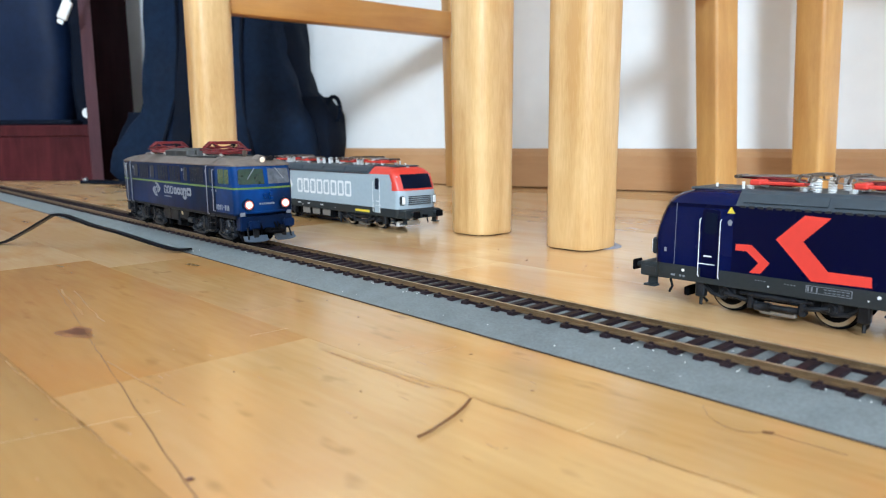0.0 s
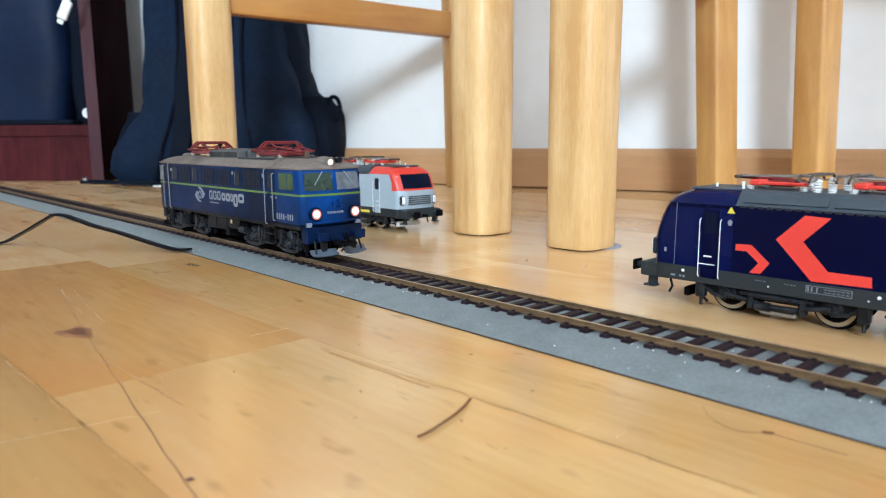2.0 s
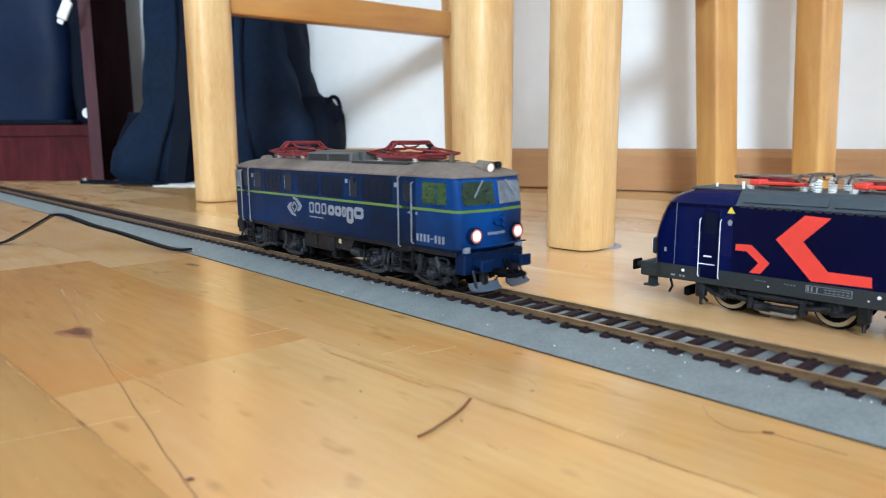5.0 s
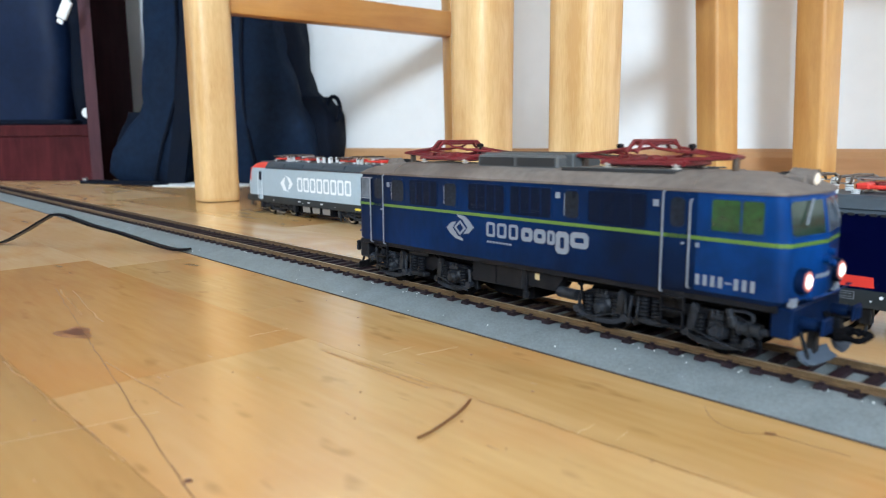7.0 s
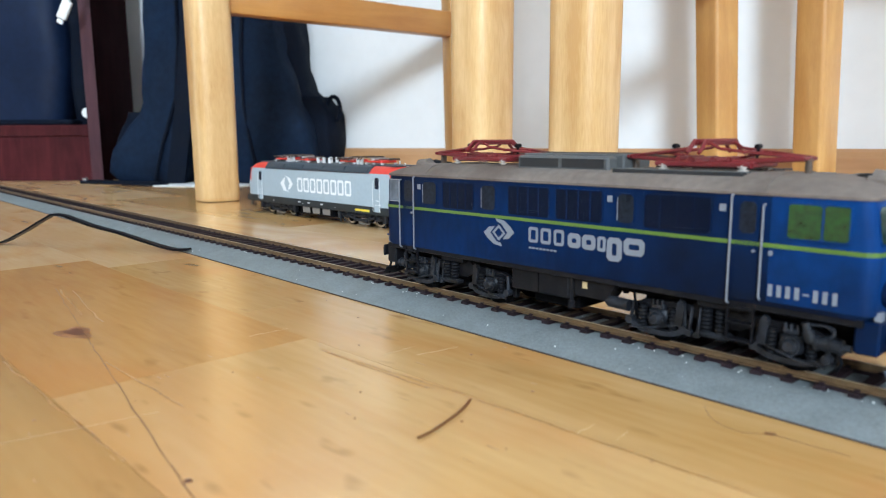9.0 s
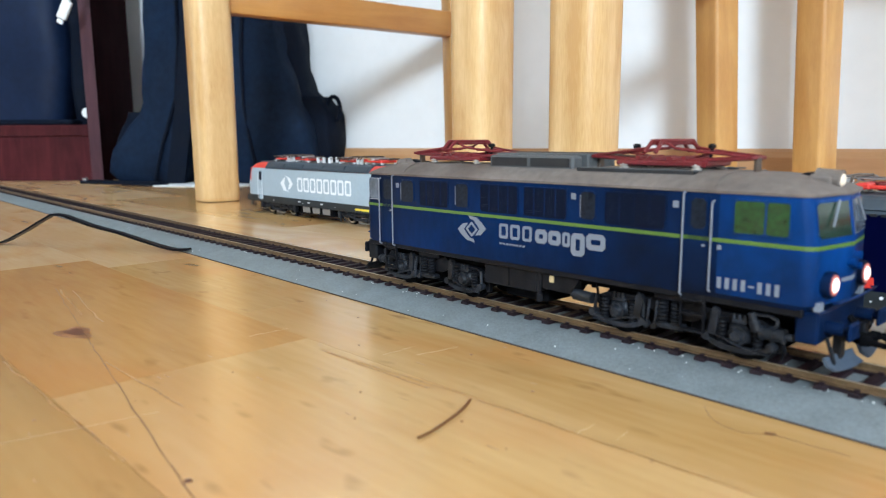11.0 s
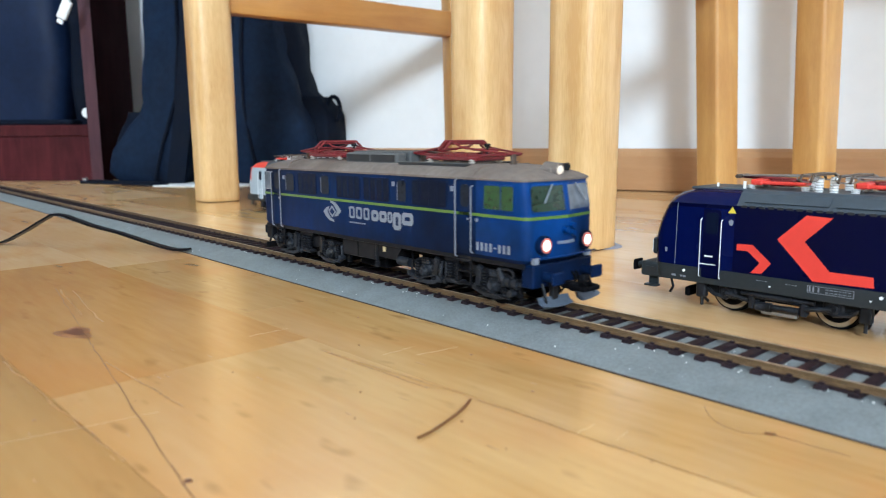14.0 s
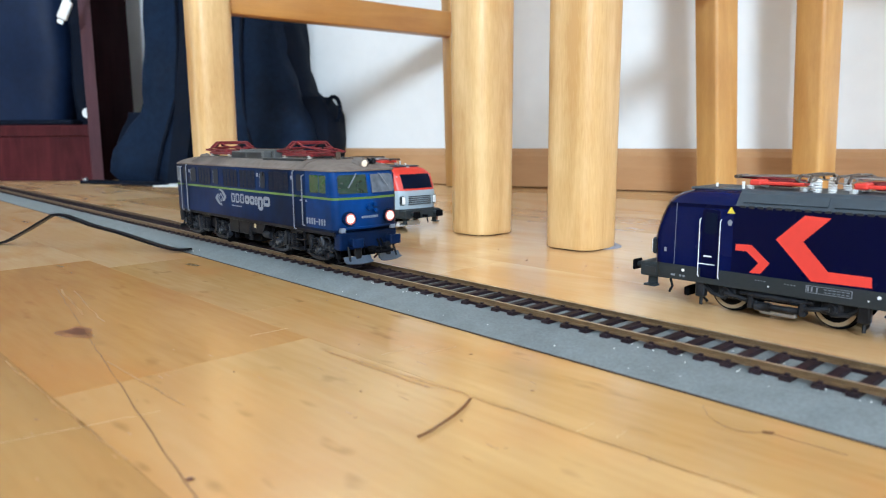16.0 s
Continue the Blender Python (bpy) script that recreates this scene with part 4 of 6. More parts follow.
def blue_engine():
    eng = empty("blue_locomotive", TRACK @ at_mm(0, 0, RAIL_Z))
    tagged(eng, "weathered blue electric model locomotive with lime stripe", "locomotive")
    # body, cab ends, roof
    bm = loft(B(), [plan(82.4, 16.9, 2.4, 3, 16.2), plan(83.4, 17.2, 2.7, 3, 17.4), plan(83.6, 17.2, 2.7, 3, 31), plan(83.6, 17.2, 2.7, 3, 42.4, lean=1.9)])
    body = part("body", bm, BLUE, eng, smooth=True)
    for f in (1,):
        # a brighter blue thin skin, on the front cab end only
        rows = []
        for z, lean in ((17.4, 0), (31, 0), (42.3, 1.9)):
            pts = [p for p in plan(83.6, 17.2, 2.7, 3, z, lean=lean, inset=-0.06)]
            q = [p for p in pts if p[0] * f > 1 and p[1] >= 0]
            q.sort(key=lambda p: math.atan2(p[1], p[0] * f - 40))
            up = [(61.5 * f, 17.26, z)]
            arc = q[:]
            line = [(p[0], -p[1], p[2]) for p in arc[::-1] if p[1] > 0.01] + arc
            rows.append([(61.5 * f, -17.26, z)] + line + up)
        part("cab_skin", loft(B(), rows, caps=False, closed=False), BLUE_CAB, body, "brighter blue skin on the front cab", smooth=True)
    roof_rings = [plan(83.6, 17.2, 2.7, 3.2, 42.2, lean=1.6, inset=-0.45), plan(83.6, 17.2, 2.7, 3.2, 42.9, lean=1.6, inset=-0.45), plan(83.6, 17.2, 2.6, 4, 44.4, lean=3.0, inset=1.2),
                  plan(83.6, 17.2, 2.4, 5, 45.7, lean=5.5, inset=3.4), plan(83.6, 17.2, 2.2, 5, 46.5, lean=9, inset=6.0), plan(83.6, 17.2, 1, 4, 46.9, lean=15, inset=10.0)]
    roof = part("roof", loft(B(), roof_rings), ROOF_DIRT, eng, "dusty brown weathered roof", smooth=True)
    for f in (-1, 1):
        part("roof_seam", rods(B(), [(f * 60, -17.5, 42.6), (f * 60, -16.2, 44.5), (f * 60, -13.8, 45.9), (f * 60, -11, 46.7), (f * 60, 11, 46.7), (f * 60, 13.8, 45.9), (f * 60, 17.5, 42.6)], 0.25, 5), ROOF_DIRT, roof)
    # lime stripe round the body
    part("stripe", loft(B(), [plan(83.6, 17.2, 2.7, 3, 30.2, inset=-0.12), plan(83.6, 17.2, 2.7, 3, 31.2, inset=-0.12)], caps=False), LIME, body, "lime green stripe")
    # side windows, grilles, doors and print; the second side is the first turned about
    for s in (-1, 1):
        def span_(a, b):
            return (a, b) if s < 0 else (-b, -a)
        for x0, x1, m in ((-61.4, -54.4, PANE_GREY), (-32, -26, PANE_GREY), (20.2, 25.2, PANE_GREY)):
            x0, x1 = span_(x0, x1)
            fr = part("window_frame", side_plate(B(), x0 - 0.4, x1 + 0.4, 32.3, 40.9, s, thick=0.2, cut=1.0), BLUE, body)
            part("pane", side_plate(B(), x0, x1, 32.7, 40.5, s, thick=0.24, cut=0.9), m, fr)
            # glint put in as a pale strip along one frame edge
            part("glint_strip", side_plate(B(), x0 - 0.12, x0 + 0.1, 33.2, 39.6, s, thick=0.3, cut=0.05), LETTER, fr, "pale painted glint on the frame edge")
        for x0, x1 in ((-51.2, -35.6), (-20.5, -3.6), (-1.6, 15.4), (28.2, 47.3)):
            x0, x1 = span_(x0, x1)
            g = part("grille", side_plate(B(), x0, x1, 32.0, 41.0, s, thick=0.1, cut=1.0), PANE_DARK, body, "dark louvred grille")
            bm = B()
            for k in range(11):
                z = 32.8 + k * 0.72
                box(bm, x0 + 0.6, x1 - 0.6, *sorted((s * 17.25, s * 17.36)), z, z + 0.22)
            part("louvre", bm, PANE_DARK, g)
            bm = B()
            for k in range(5):
                x = x0 + 0.2 + (x1 - x0 - 0.4) * k / 4
                box(bm, x - 0.12, x + 0.12, *sorted((s * 17.25, s * 17.42)), 32.4, 40.7)
            box(bm, x0, x1, *sorted((s * 17.25, s * 17.42)), 40.85, 41.1)
            part("mullion", bm, BLUE, g)
        # cab side windows: a wide double one and a narrow one
        for x0, x1, mid, z0, m, near in ((65.4, 78.2, 72.8, 32.9, PANE_GREEN, True), (-80.4, -74.6, None, 32.9, PANE_PALE, False)):
            a, b = span_(x0, x1)
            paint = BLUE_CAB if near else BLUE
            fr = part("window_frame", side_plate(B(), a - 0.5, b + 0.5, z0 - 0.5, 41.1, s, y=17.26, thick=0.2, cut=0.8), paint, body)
            if mid is None:
                part("pane", side_plate(B(), a, b, z0, 40.6, s, y=17.26, thick=0.26), m, fr, "pane with a pale reflection in its colour")
            else:
                c = mid if s < 0 else -mid
                part("pane", side_plate(B(), a, c - 0.25, z0, 40.6, s, y=17.26, thick=0.26), m, fr, "green tinted pane")
                part("pane", side_plate(B(), c + 0.25, b, z0, 40.6, s, y=17.26, thick=0.26), m, fr, "green tinted pane")
            bm = B()
            for z in (z0 - 0.3, 40.65):
                box(bm, a - 0.3, b + 0.3, *sorted((s * 17.4, s * 17.62)), z, z + 0.3)
            part("window_bead", bm, RAIL_GREY if not near else BLUE_CAB, fr)
        # doors with their windows, handrails and steps
        for x0, x1, rails in ((53.4, 59.0, ((52.5, 15.6, 42.2), (60.1, 17.6, 40.3))), (-72.9, -66.6, ((-73.7, 15.6, 41.0), (-65.7, 15.6, 42.4)))):
            a, b = span_(x0, x1)
            d = part("door", side_plate(B(), a, b, 17.0, 41.8, s, thick=0.12), BLUE, body)
            part("pane", side_plate(B(), a + 0.8, b - 0.8, 33, 40.6, s, thick=0.2, cut=0.9), PANE_GREY, d)
            part("door_handle", rod(B(), (b - 1.0, s * 17.3, 29.0), (b - 1.0, s * 18.0, 29.0), 0.35, 8), RAIL_GREY, d)
            for x, z0, z1 in rails:
                x = x if s < 0 else -x
                bm = rods(B(), [(x, s * 17.3, z0), (x, s * 18.3, z0 + 0.5), (x, s * 18.3, z1 - 0.5), (x, s * 17.3, z1)], 0.27, 6)
                part("handrail", bm, RAIL_GREY, body, "pale grey handrail", smooth=True)
            c = (a + b) / 2 + (0.9 if (a > 0) == (s > 0) else -0.9)
            for zs in (6.2, 10.5, 14.2):
                part("step", box(B(), c - 3.2, c + 3.2, *sorted((s * 15.2, s * 17.4)), zs, zs + 0.6), UNDER, body)
            part("step_hanger", box(box(B(), c - 3.4, c - 2.9, *sorted((s * 16.2, s * 16.9)), 6.2, 16.4), c + 2.9, c + 3.4, *sorted((s * 16.2, s * 16.9)), 6.2, 16.4), UNDER, body)
        # small data plates
        for x, z in ((49.9, 38.8), (17.6, 39.0), (-63.6, 38.6), (61.9 if s < 0 else -61.9, 28.9)):
            w = 0.8 if z > 30 else 0.5
            part("data_plate", side_plate(B(), x - w, x + w, z - w * 1.1, z + w * 1.1, s, thick=0.2, cut=0.1), LETTER, body, "pale data plate")
        t = 1 if s < 0 else -1   # reads from left to right on both sides
        X = lambda x: x * t
        em = B()
        side_shape(em, [(X(-31.0), 25.2), (X(-28.6), 27.2), (X(-26.0), 27.6), (X(-28.0), 25.4), (X(-25.4), 22.8), (X(-23.4), 22.3), (X(-22.8), 21.2), (X(-26.6), 21.8), (X(-29.2), 23.4)], s)
        side_shape(em, [(X(-17.6), 26.2), (X(-20.0), 24.0), (X(-22.6), 23.6), (X(-20.6), 25.9), (X(-23.2), 28.6), (X(-25.2), 29.2), (X(-25.8), 30.2), (X(-22.0), 29.7), (X(-19.4), 28.0)], s)
        for k in range(4):
            cx_, cz_ = -24.3, 25.6
            o = [(2.9, 0), (0, 2.6), (-2.9, 0), (0, -2.6)]
            (ax_, az_), (bx_, bz_) = o[k], o[(k + 1) % 4]
            side_shape(em, [(X(cx_ + ax_), cz_ + az_), (X(cx_ + bx_), cz_ + bz_), (X(cx_ + bx_ * 0.62), cz_ + bz_ * 0.62), (X(cx_ + ax_ * 0.62), cz_ + az_ * 0.62)], s)
        part("emblem", em, LETTER, body, "pale grey diamond emblem")
        for x0, x1 in ((-11.7, -7.9), (-6.9, -2.9), (-1.8, 2.0)):
            letter_block(body, X(x0), X(x1), 23.9, 28.7, s, 0.24)
        for x0, x1, z0, z1 in ((3.4, 8.0, 23.9, 28.2), (8.5, 13.2, 23.9, 28.2), (13.8, 16.6, 23.9, 28.2), (17.0, 21.9, 21.6, 28.3), (22.4, 28.9, 23.9, 28.6)):
            letter_block(body, X(x0), X(x1), z0, z1, s, 0.34)
        part("small_print", print_blocks(B(), *sorted((X(-11.7), X(-0.5))), 21.9, 22.5, 8, s), LETTER, body)
        for i in range(8):
            a, b = X(61.6 + i * 2.0), X(61.6 + i * 2.0 + 1.45)
            if i == 4:
                part("print_bar", side_shape(B(), [(a, 20.0), (b, 20.0), (b, 20.45), (a, 20.45)], s, y=17.27), LETTER, body)
            else:
                c = (a + b) / 2
                part("print_bar", side_shape(B(), [(c - 0.52, 18.8), (c + 0.52, 18.8), (c + 0.52, 21.6), (c - 0.52, 21.6)], s, y=17.27), LETTER, body)
        part("sill_beam", box(B(), -82, 82, *sorted((s * 15.4, s * 16.6)), 14.6, 16.4, 0.2), UNDER, eng)
    for f in (-1, 1):
        cab_end(eng, body, f)
    # roof equipment
    for s in (-1, 1):
        box_ = part("roof_ventilator", box(B(), -22, 12.6, *sorted((s * 6.2, s * 11.2)), 45.6, 50.3, 0.7), ROOF_GREY, roof, "grey roof ventilator")
        for a, b in ((-20.6, -5.4), (-4.0, 11.2)):
            part("vent_grille", box(B(), a, b, *sorted((s * 11.1, s * 11.35)), 46.9, 49.6), GRILLE, box_)
        part("roof_slot", box(B(), 15, 52, *sorted((s * 10.2, s * 12.6)), 45.6, 47.1, 0.1), GRILLE, roof, "black ventilation slot")
        part("roof_rail", rods(B(), [(14.4, s * 12.4, 47.1), (54, s * 12.4, 47.1)], 0.22, 6), ROOF_GREY, roof)
    part("busbar", rods(B(), [(-40, 2.5, 49.8), (-22, 2.5, 50.9), (14, 2.5, 50.9), (30, 2.5, 49.6)], 0.35, 6), BRASS_WIRE, roof)
    part("roof_walkway", box(B(), -24, 14, -5.6, 5.6, 46.4, 50.9, 0.4), ROOF_GREY, roof)
    for f in (-1, 1):
        pantograph(eng, f * 38.6 if f > 0 else -43.0, f, 47.0, (RED_PANTO, BRASS_WIRE, RED_PANTO), 24.0 if f > 0 else 26)
        bm = rod(B(), (f * 72, 6.5, 46.0), (f * 81, 6.5, 46.3), 0.7, 10, r2=1.3)
        rod(bm, (f * 72, 5, 46.0), (f * 79.5, 4.2, 46.4), 0.6, 10, r2=1.2)
        part("horn", bm, UNDER, roof, "dark roof horn", smooth=True)
    # running gear
    for f in (-1, 1):
        bg = bogie(eng, f * 48.9, 17.5, f, UNDER)
        for e in (-1, 1):
            WHEELS.append((wheelset(eng, f * 48.9 + e * 17.5, 7.2, 7.2, UNDER_DARK, UNDER_DARK), f * 48.9 + e * 17.5))
    tank = part("battery_box", box(B(), -20.8, 2.2, -14.8, 14.8, 7.6, 16.2, 0.5), UNDER, eng, "sooty grey equipment box")
    for s in (-1, 1):
        for x in (-14, -4):
            part("catch", box(B(), x - 0.9, x + 0.9, *sorted((s * 14.7, s * 15.1)), 14.5, 14.8), FITTING, tank)
        part("box_seam", box(B(), -9.6, -9.3, *sorted((s * 14.7, s * 14.95)), 8.0, 16.0), UNDER_DARK, tank)
        bm = plate(B(), [(4.4, s * 8, 9.4), (15.0, s * 8, 9.2), (18.2, s * 8, 13.6), (18.2, s * 8, 16.2), (4.4, s * 8, 16.2)], (0, s * 6.6, 0))
        ib = part("inspection_box", bm, UNDER, eng)
        part("socket_plate", box(B(), 7.2, 8.9, *sorted((s * 14.5, s * 14.8)), 11.8, 13.8), CREAM, ib, "cream plate")
        bm = rod(B(), (16, s * 13.4, 9.2), (22.6, s * 13.4, 9.0), 1.7, 14)
        rod(bm, (15.2, s * 13.4, 9.2), (16, s * 13.4, 9.2), 1.2, 10)
        part("air_tank", bm, FITTING, eng, "worn grey air tank", smooth=True)
        bm = rod(B(), (3.3, s * 14.6, 6.0), (3.3, s * 14.6, 15.0), 0.7, 8)
        part("drain_cock", rod(bm, (3.3, s * 14.6, 5.2), (3.3, s * 14.6, 7.4), 1.05, 8), UNDER, eng)
        part("sand_pipe", rods(B(), [(24, s * 13.8, 14), (25, s * 13.6, 8), (27, s * 11, 3)], 0.4, 5), UNDER_DARK, eng)
    bm = box(B(), -16, 2, -9, 9, 3.4, 7.8, 0.6)
    part("motor_cover", bm, UNDER_DARK, eng)
    part("frame", box(B(), -82, 82, -12, 12, 12.5, 16.6), UNDER_DARK, eng)
    return eng


def letter_block(parent, a, b, z0, z1, s, stroke=0.3, y=17.2, material=None):
    """A plain open block of a letter's size, without the letter, as a part of its own."""
    a, b = sorted((a, b))
    t = min(b - a, z1 - z0) * stroke
    k = t * 0.6
    outer = [(a + k, z0), (b - k, z0), (b, z0 + k), (b, z1 - k), (b - k, z1), (a + k, z1), (a, z1 - k), (a, z0 + k)]
    inner = [(a + t + k * 0.3, z0 + t), (b - t - k * 0.3, z0 + t), (b - t, z0 + t + k * 0.3), (b - t, z1 - t - k * 0.3), (b - t - k * 0.3, z1 - t), (a + t + k * 0.3, z1 - t), (a + t, z1 - t - k * 0.3), (a + t, z0 + t + k * 0.3)]
    lo, hi = s * (y - 0.03), s * (y + 0.06)
    rings = [[(x, lo, z) for x, z in outer], [(x, hi, z) for x, z in outer], [(x, hi, z) for x, z in inner], [(x, lo, z) for x, z in inner]]
    return part("print_bar", loft(B(), rings, caps=False), material or LETTER, parent)


def cab_end(eng, body, f):
    """The end wall of the blue engine: two windscreens, lamps, rails, buffer beam and plough."""
    for s in (-1, 1):
        out = [(s * 1.2, 32.8), (s * 14.2, 32.8), (s * 15.0, 33.6), (s * 14.6, 40.0), (s * 13.6, 40.8), (s * 1.2, 40.8)]
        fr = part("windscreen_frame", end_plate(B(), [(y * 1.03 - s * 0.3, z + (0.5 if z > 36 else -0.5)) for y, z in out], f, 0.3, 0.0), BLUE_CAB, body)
        part("windscreen", end_plate(B(), out, f, 0.3, 0.15), PANE_SCREEN if s * f < 0 else PANE_PALE, fr, "reflecting windscreen pane")
        wp = rods(B(), [(f * (front_x(s * 6, 41) + 0.9), f * s * 6, 41.2), (f * (front_x(s * 8, 36) + 1.0), f * s * 10.5, 35.4)], 0.28, 5)
        part("wiper", wp, LETTER, body, "pale wiper arm")
        x = front_x(s * 10.7, 22.1)
        lamp = part("headlamp", rod(B(), (f * (x - 1.5), f * s * 10.7, 22.1), (f * (x + 1.7), f * s * 10.7, 22.1), 3.1, 22), BLUE, eng, "dark blue headlamp housing", smooth=True)
        part("lamp_rim", rod(B(), (f * (x + 1.5), f * s * 10.7, 22.1), (f * (x + 1.95), f * s * 10.7, 22.1), 2.45, 22), LAMP_RIM if f > 0 else PANE_DARK, lamp, "red-glowing lamp rim")
        part("lamp_lens", rod(B(), (f * (x + 1.8), f * s * 10.7, 22.1), (f * (x + 2.35), f * s * 10.7, 22.1), 1.95, 20, r2=1.3), LAMP_WARM if f > 0 else PANE_PALE, lamp, "bright lamp lens", smooth=True)
        part("lamp_iron", box(B(), *sorted((f * 83.6, f * 85.0)), s * 13.6 - 1.2, s * 13.6 + 1.2, 16.2, 18.2), LETTER, body)
        part("cow_rail", rods(B(), [(f * 86, s * 12, 10), (f * 88, s * 12.5, 5), (f * 88, s * 12.5, 3.2)], 0.5, 6), UNDER, eng)
    part("number_bar", print_end(B(), -4.5, 4.5, 21.9, 22.9, 8, f), LETTER, body, "pale number bars")
    sock = B()
    for y, z, r in ((-1.2, 26.5, 1.2), (1.8, 27.8, 1.0), (2.4, 25.2, 0.9)):
        rod(sock, (f * (front_x(0, z) - 1), y, z), (f * (front_x(0, z) + 1.4), y, z), r, 10)
    part("socket", sock, BLUE_CAB, body)
    part("grab_rail", rods(B(), [(f * 87, -13, 18.4), (f * 88.2, -13, 18.6), (f * 88.8, 0, 18.6), (f * 88.2, 13, 18.6), (f * 87, 13, 18.4)], 0.25, 5), BLUE_CAB, body)
    # rear beam and buffers carry their shade as a near-black colour
    paint = BLUE if f > 0 else UNDER
    beam = part("buffer_beam", box(B(), *sorted((f * 80, f * 85.2)), -15.4, 15.4, 8.4, 16.0, 0.5), paint, eng, "dirty blue buffer beam" if f > 0 else "near-black rear buffer beam, shade put into its colour")
    for y in (-6, -4.2, 4.2, 6):
        part("brake_hose", rods(B(), [(f * 85, y, 12), (f * 86.6, y, 10.5), (f * 86.8, y, 6.5)], 0.45, 6), UNDER_DARK, beam)
    buffers(eng, 91.3, f, 12.0, 10.06, paint, paint)
    for s in (-1, 1):
        rows = []
        for k in range(9):
            g = k / 8
            y = s * (2.2 + 12.6 * g)
            dip = 0.7 * math.sin(math.pi * g) ** 0.5
            x = 88.6 - 1.8 * g
            rows.append([(f * x, y, 6.0), (f * (x + 0.9), y, 4.4), (f * (x + 2.6), y, 3.6 - dip), (f * (x + 1.9), y, 3.2 - dip), (f * (x + 0.2), y, 4.0), (f * (x - 0.6), y, 5.8)])
        # rear plough likewise: shade put into a darker colour
        pl = part("snow_plough", loft(B(), rows), PLOUGH if f > 0 else UNDER, eng, "blue-grey curved snow plough" if f > 0 else "curved rear snow plough, shade put into its dark colour", smooth=True)
        part("plough_bracket", box(B(), *sorted((f * 86.4, f * 88.4)), s * 8 - 1.5, s * 8 + 1.5, 4.6, 10.5, 0.3), UNDER, pl)
    # roof lamp
    hs = box(B(), *sorted((f * 75.5, f * 81.5)), -2.6, 2.6, 43.8, 46.7, 0.8)
    rod(hs, (f * 77, 0, 46.0), (f * 82.8, 0, 45.5), 2.2, 16)
    lamp = part("roof_lamp", hs, ROOF_DIRT, eng, "dusty brown roof lamp housing")
    part("lamp_lens", rod(B(), (f * 82.6, 0, 45.5), (f * 83.2, 0, 45.5), 1.7, 16, r2=1.2), LAMP_TOP if f > 0 else PANE_PALE, lamp, "dimly lit lamp lens", smooth=True)


def print_end(bm, y0, y1, z0, z1, n, f):
    w = (y1 - y0) / n
    for i in range(n):
        a, b = y0 + i * w + 0.15, y0 + (i + 1) * w - 0.15
        end_plate(bm, [(a, z0), (b, z0), (b, z1), (a, z1)], f, 0.3, -0.1)
    return bm


WHEELS = []
ENGINE = blue_engine()


# ---- the two modern engines standing on the floor ----
def nose_x(z):
    """Half length of the modern engine's body at height z above the floor."""
    for (z0, x0), (z1, x1) in zip(NOSE, NOSE[1:]):
        if z <= z1:
            return x0 + (x1 - x0) * (z - z0) / (z1 - z0)
    return NOSE[-1][1]


NOSE = [(9.0, 104.4), (16, 105.2), (25, 105.6), (31, 104.0), (37, 101.4), (40.3, 99.2), (42.6, 95.8), (43.6, 90)]


def nose_plan(z, hy=17.2, grow=0.0, r=4.5):
    hx = nose_x(z) + grow
    hy += grow
    q = []
    for i in range(6):
        y = (hy - r) * i / 5
        q.append((hx - 1.6 * (y / hy) ** 2, y))
    for i in range(1, 7):
        a = radians(15 * i)
        q.append((hx - 1.6 - r + r * math.cos(a), hy - r + r * math.sin(a)))
    pts = q + [(0, hy)] + [(-x, y) for x, y in q[::-1]]
    pts += [(x, -y) for x, y in pts[-2:0:-1]]
    return [(x, y, z) for x, y in pts]


def end_skin(bm, z0, z1, f, x_min, grow, steps=4, y_max=99.0):
    """A thin skin over one end of the modern engine, from x_min to the nose."""
    rows = []
    for k in range(steps + 1):
        z = z0 + (z1 - z0) * k / steps
        hy = 17.2 if z <= 38.5 else 17.2 - (z - 38.5) * 0.75
        pts = [p for p in nose_plan(z, hy, grow) if p[0] > 60 and p[1] >= 0]
        pts.sort(key=lambda p: math.atan2(p[1], p[0] - 50))
        line = [(p[0], -p[1], z) for p in pts[::-1] if p[1] > 0.01] + pts
        line = [(x_min, -(hy + grow), z)] + line + [(x_min, hy + grow, z)]
        rows.append([(f * x, y, zz) for x, y, zz in line])
    return loft(bm, rows, caps=False, closed=False)


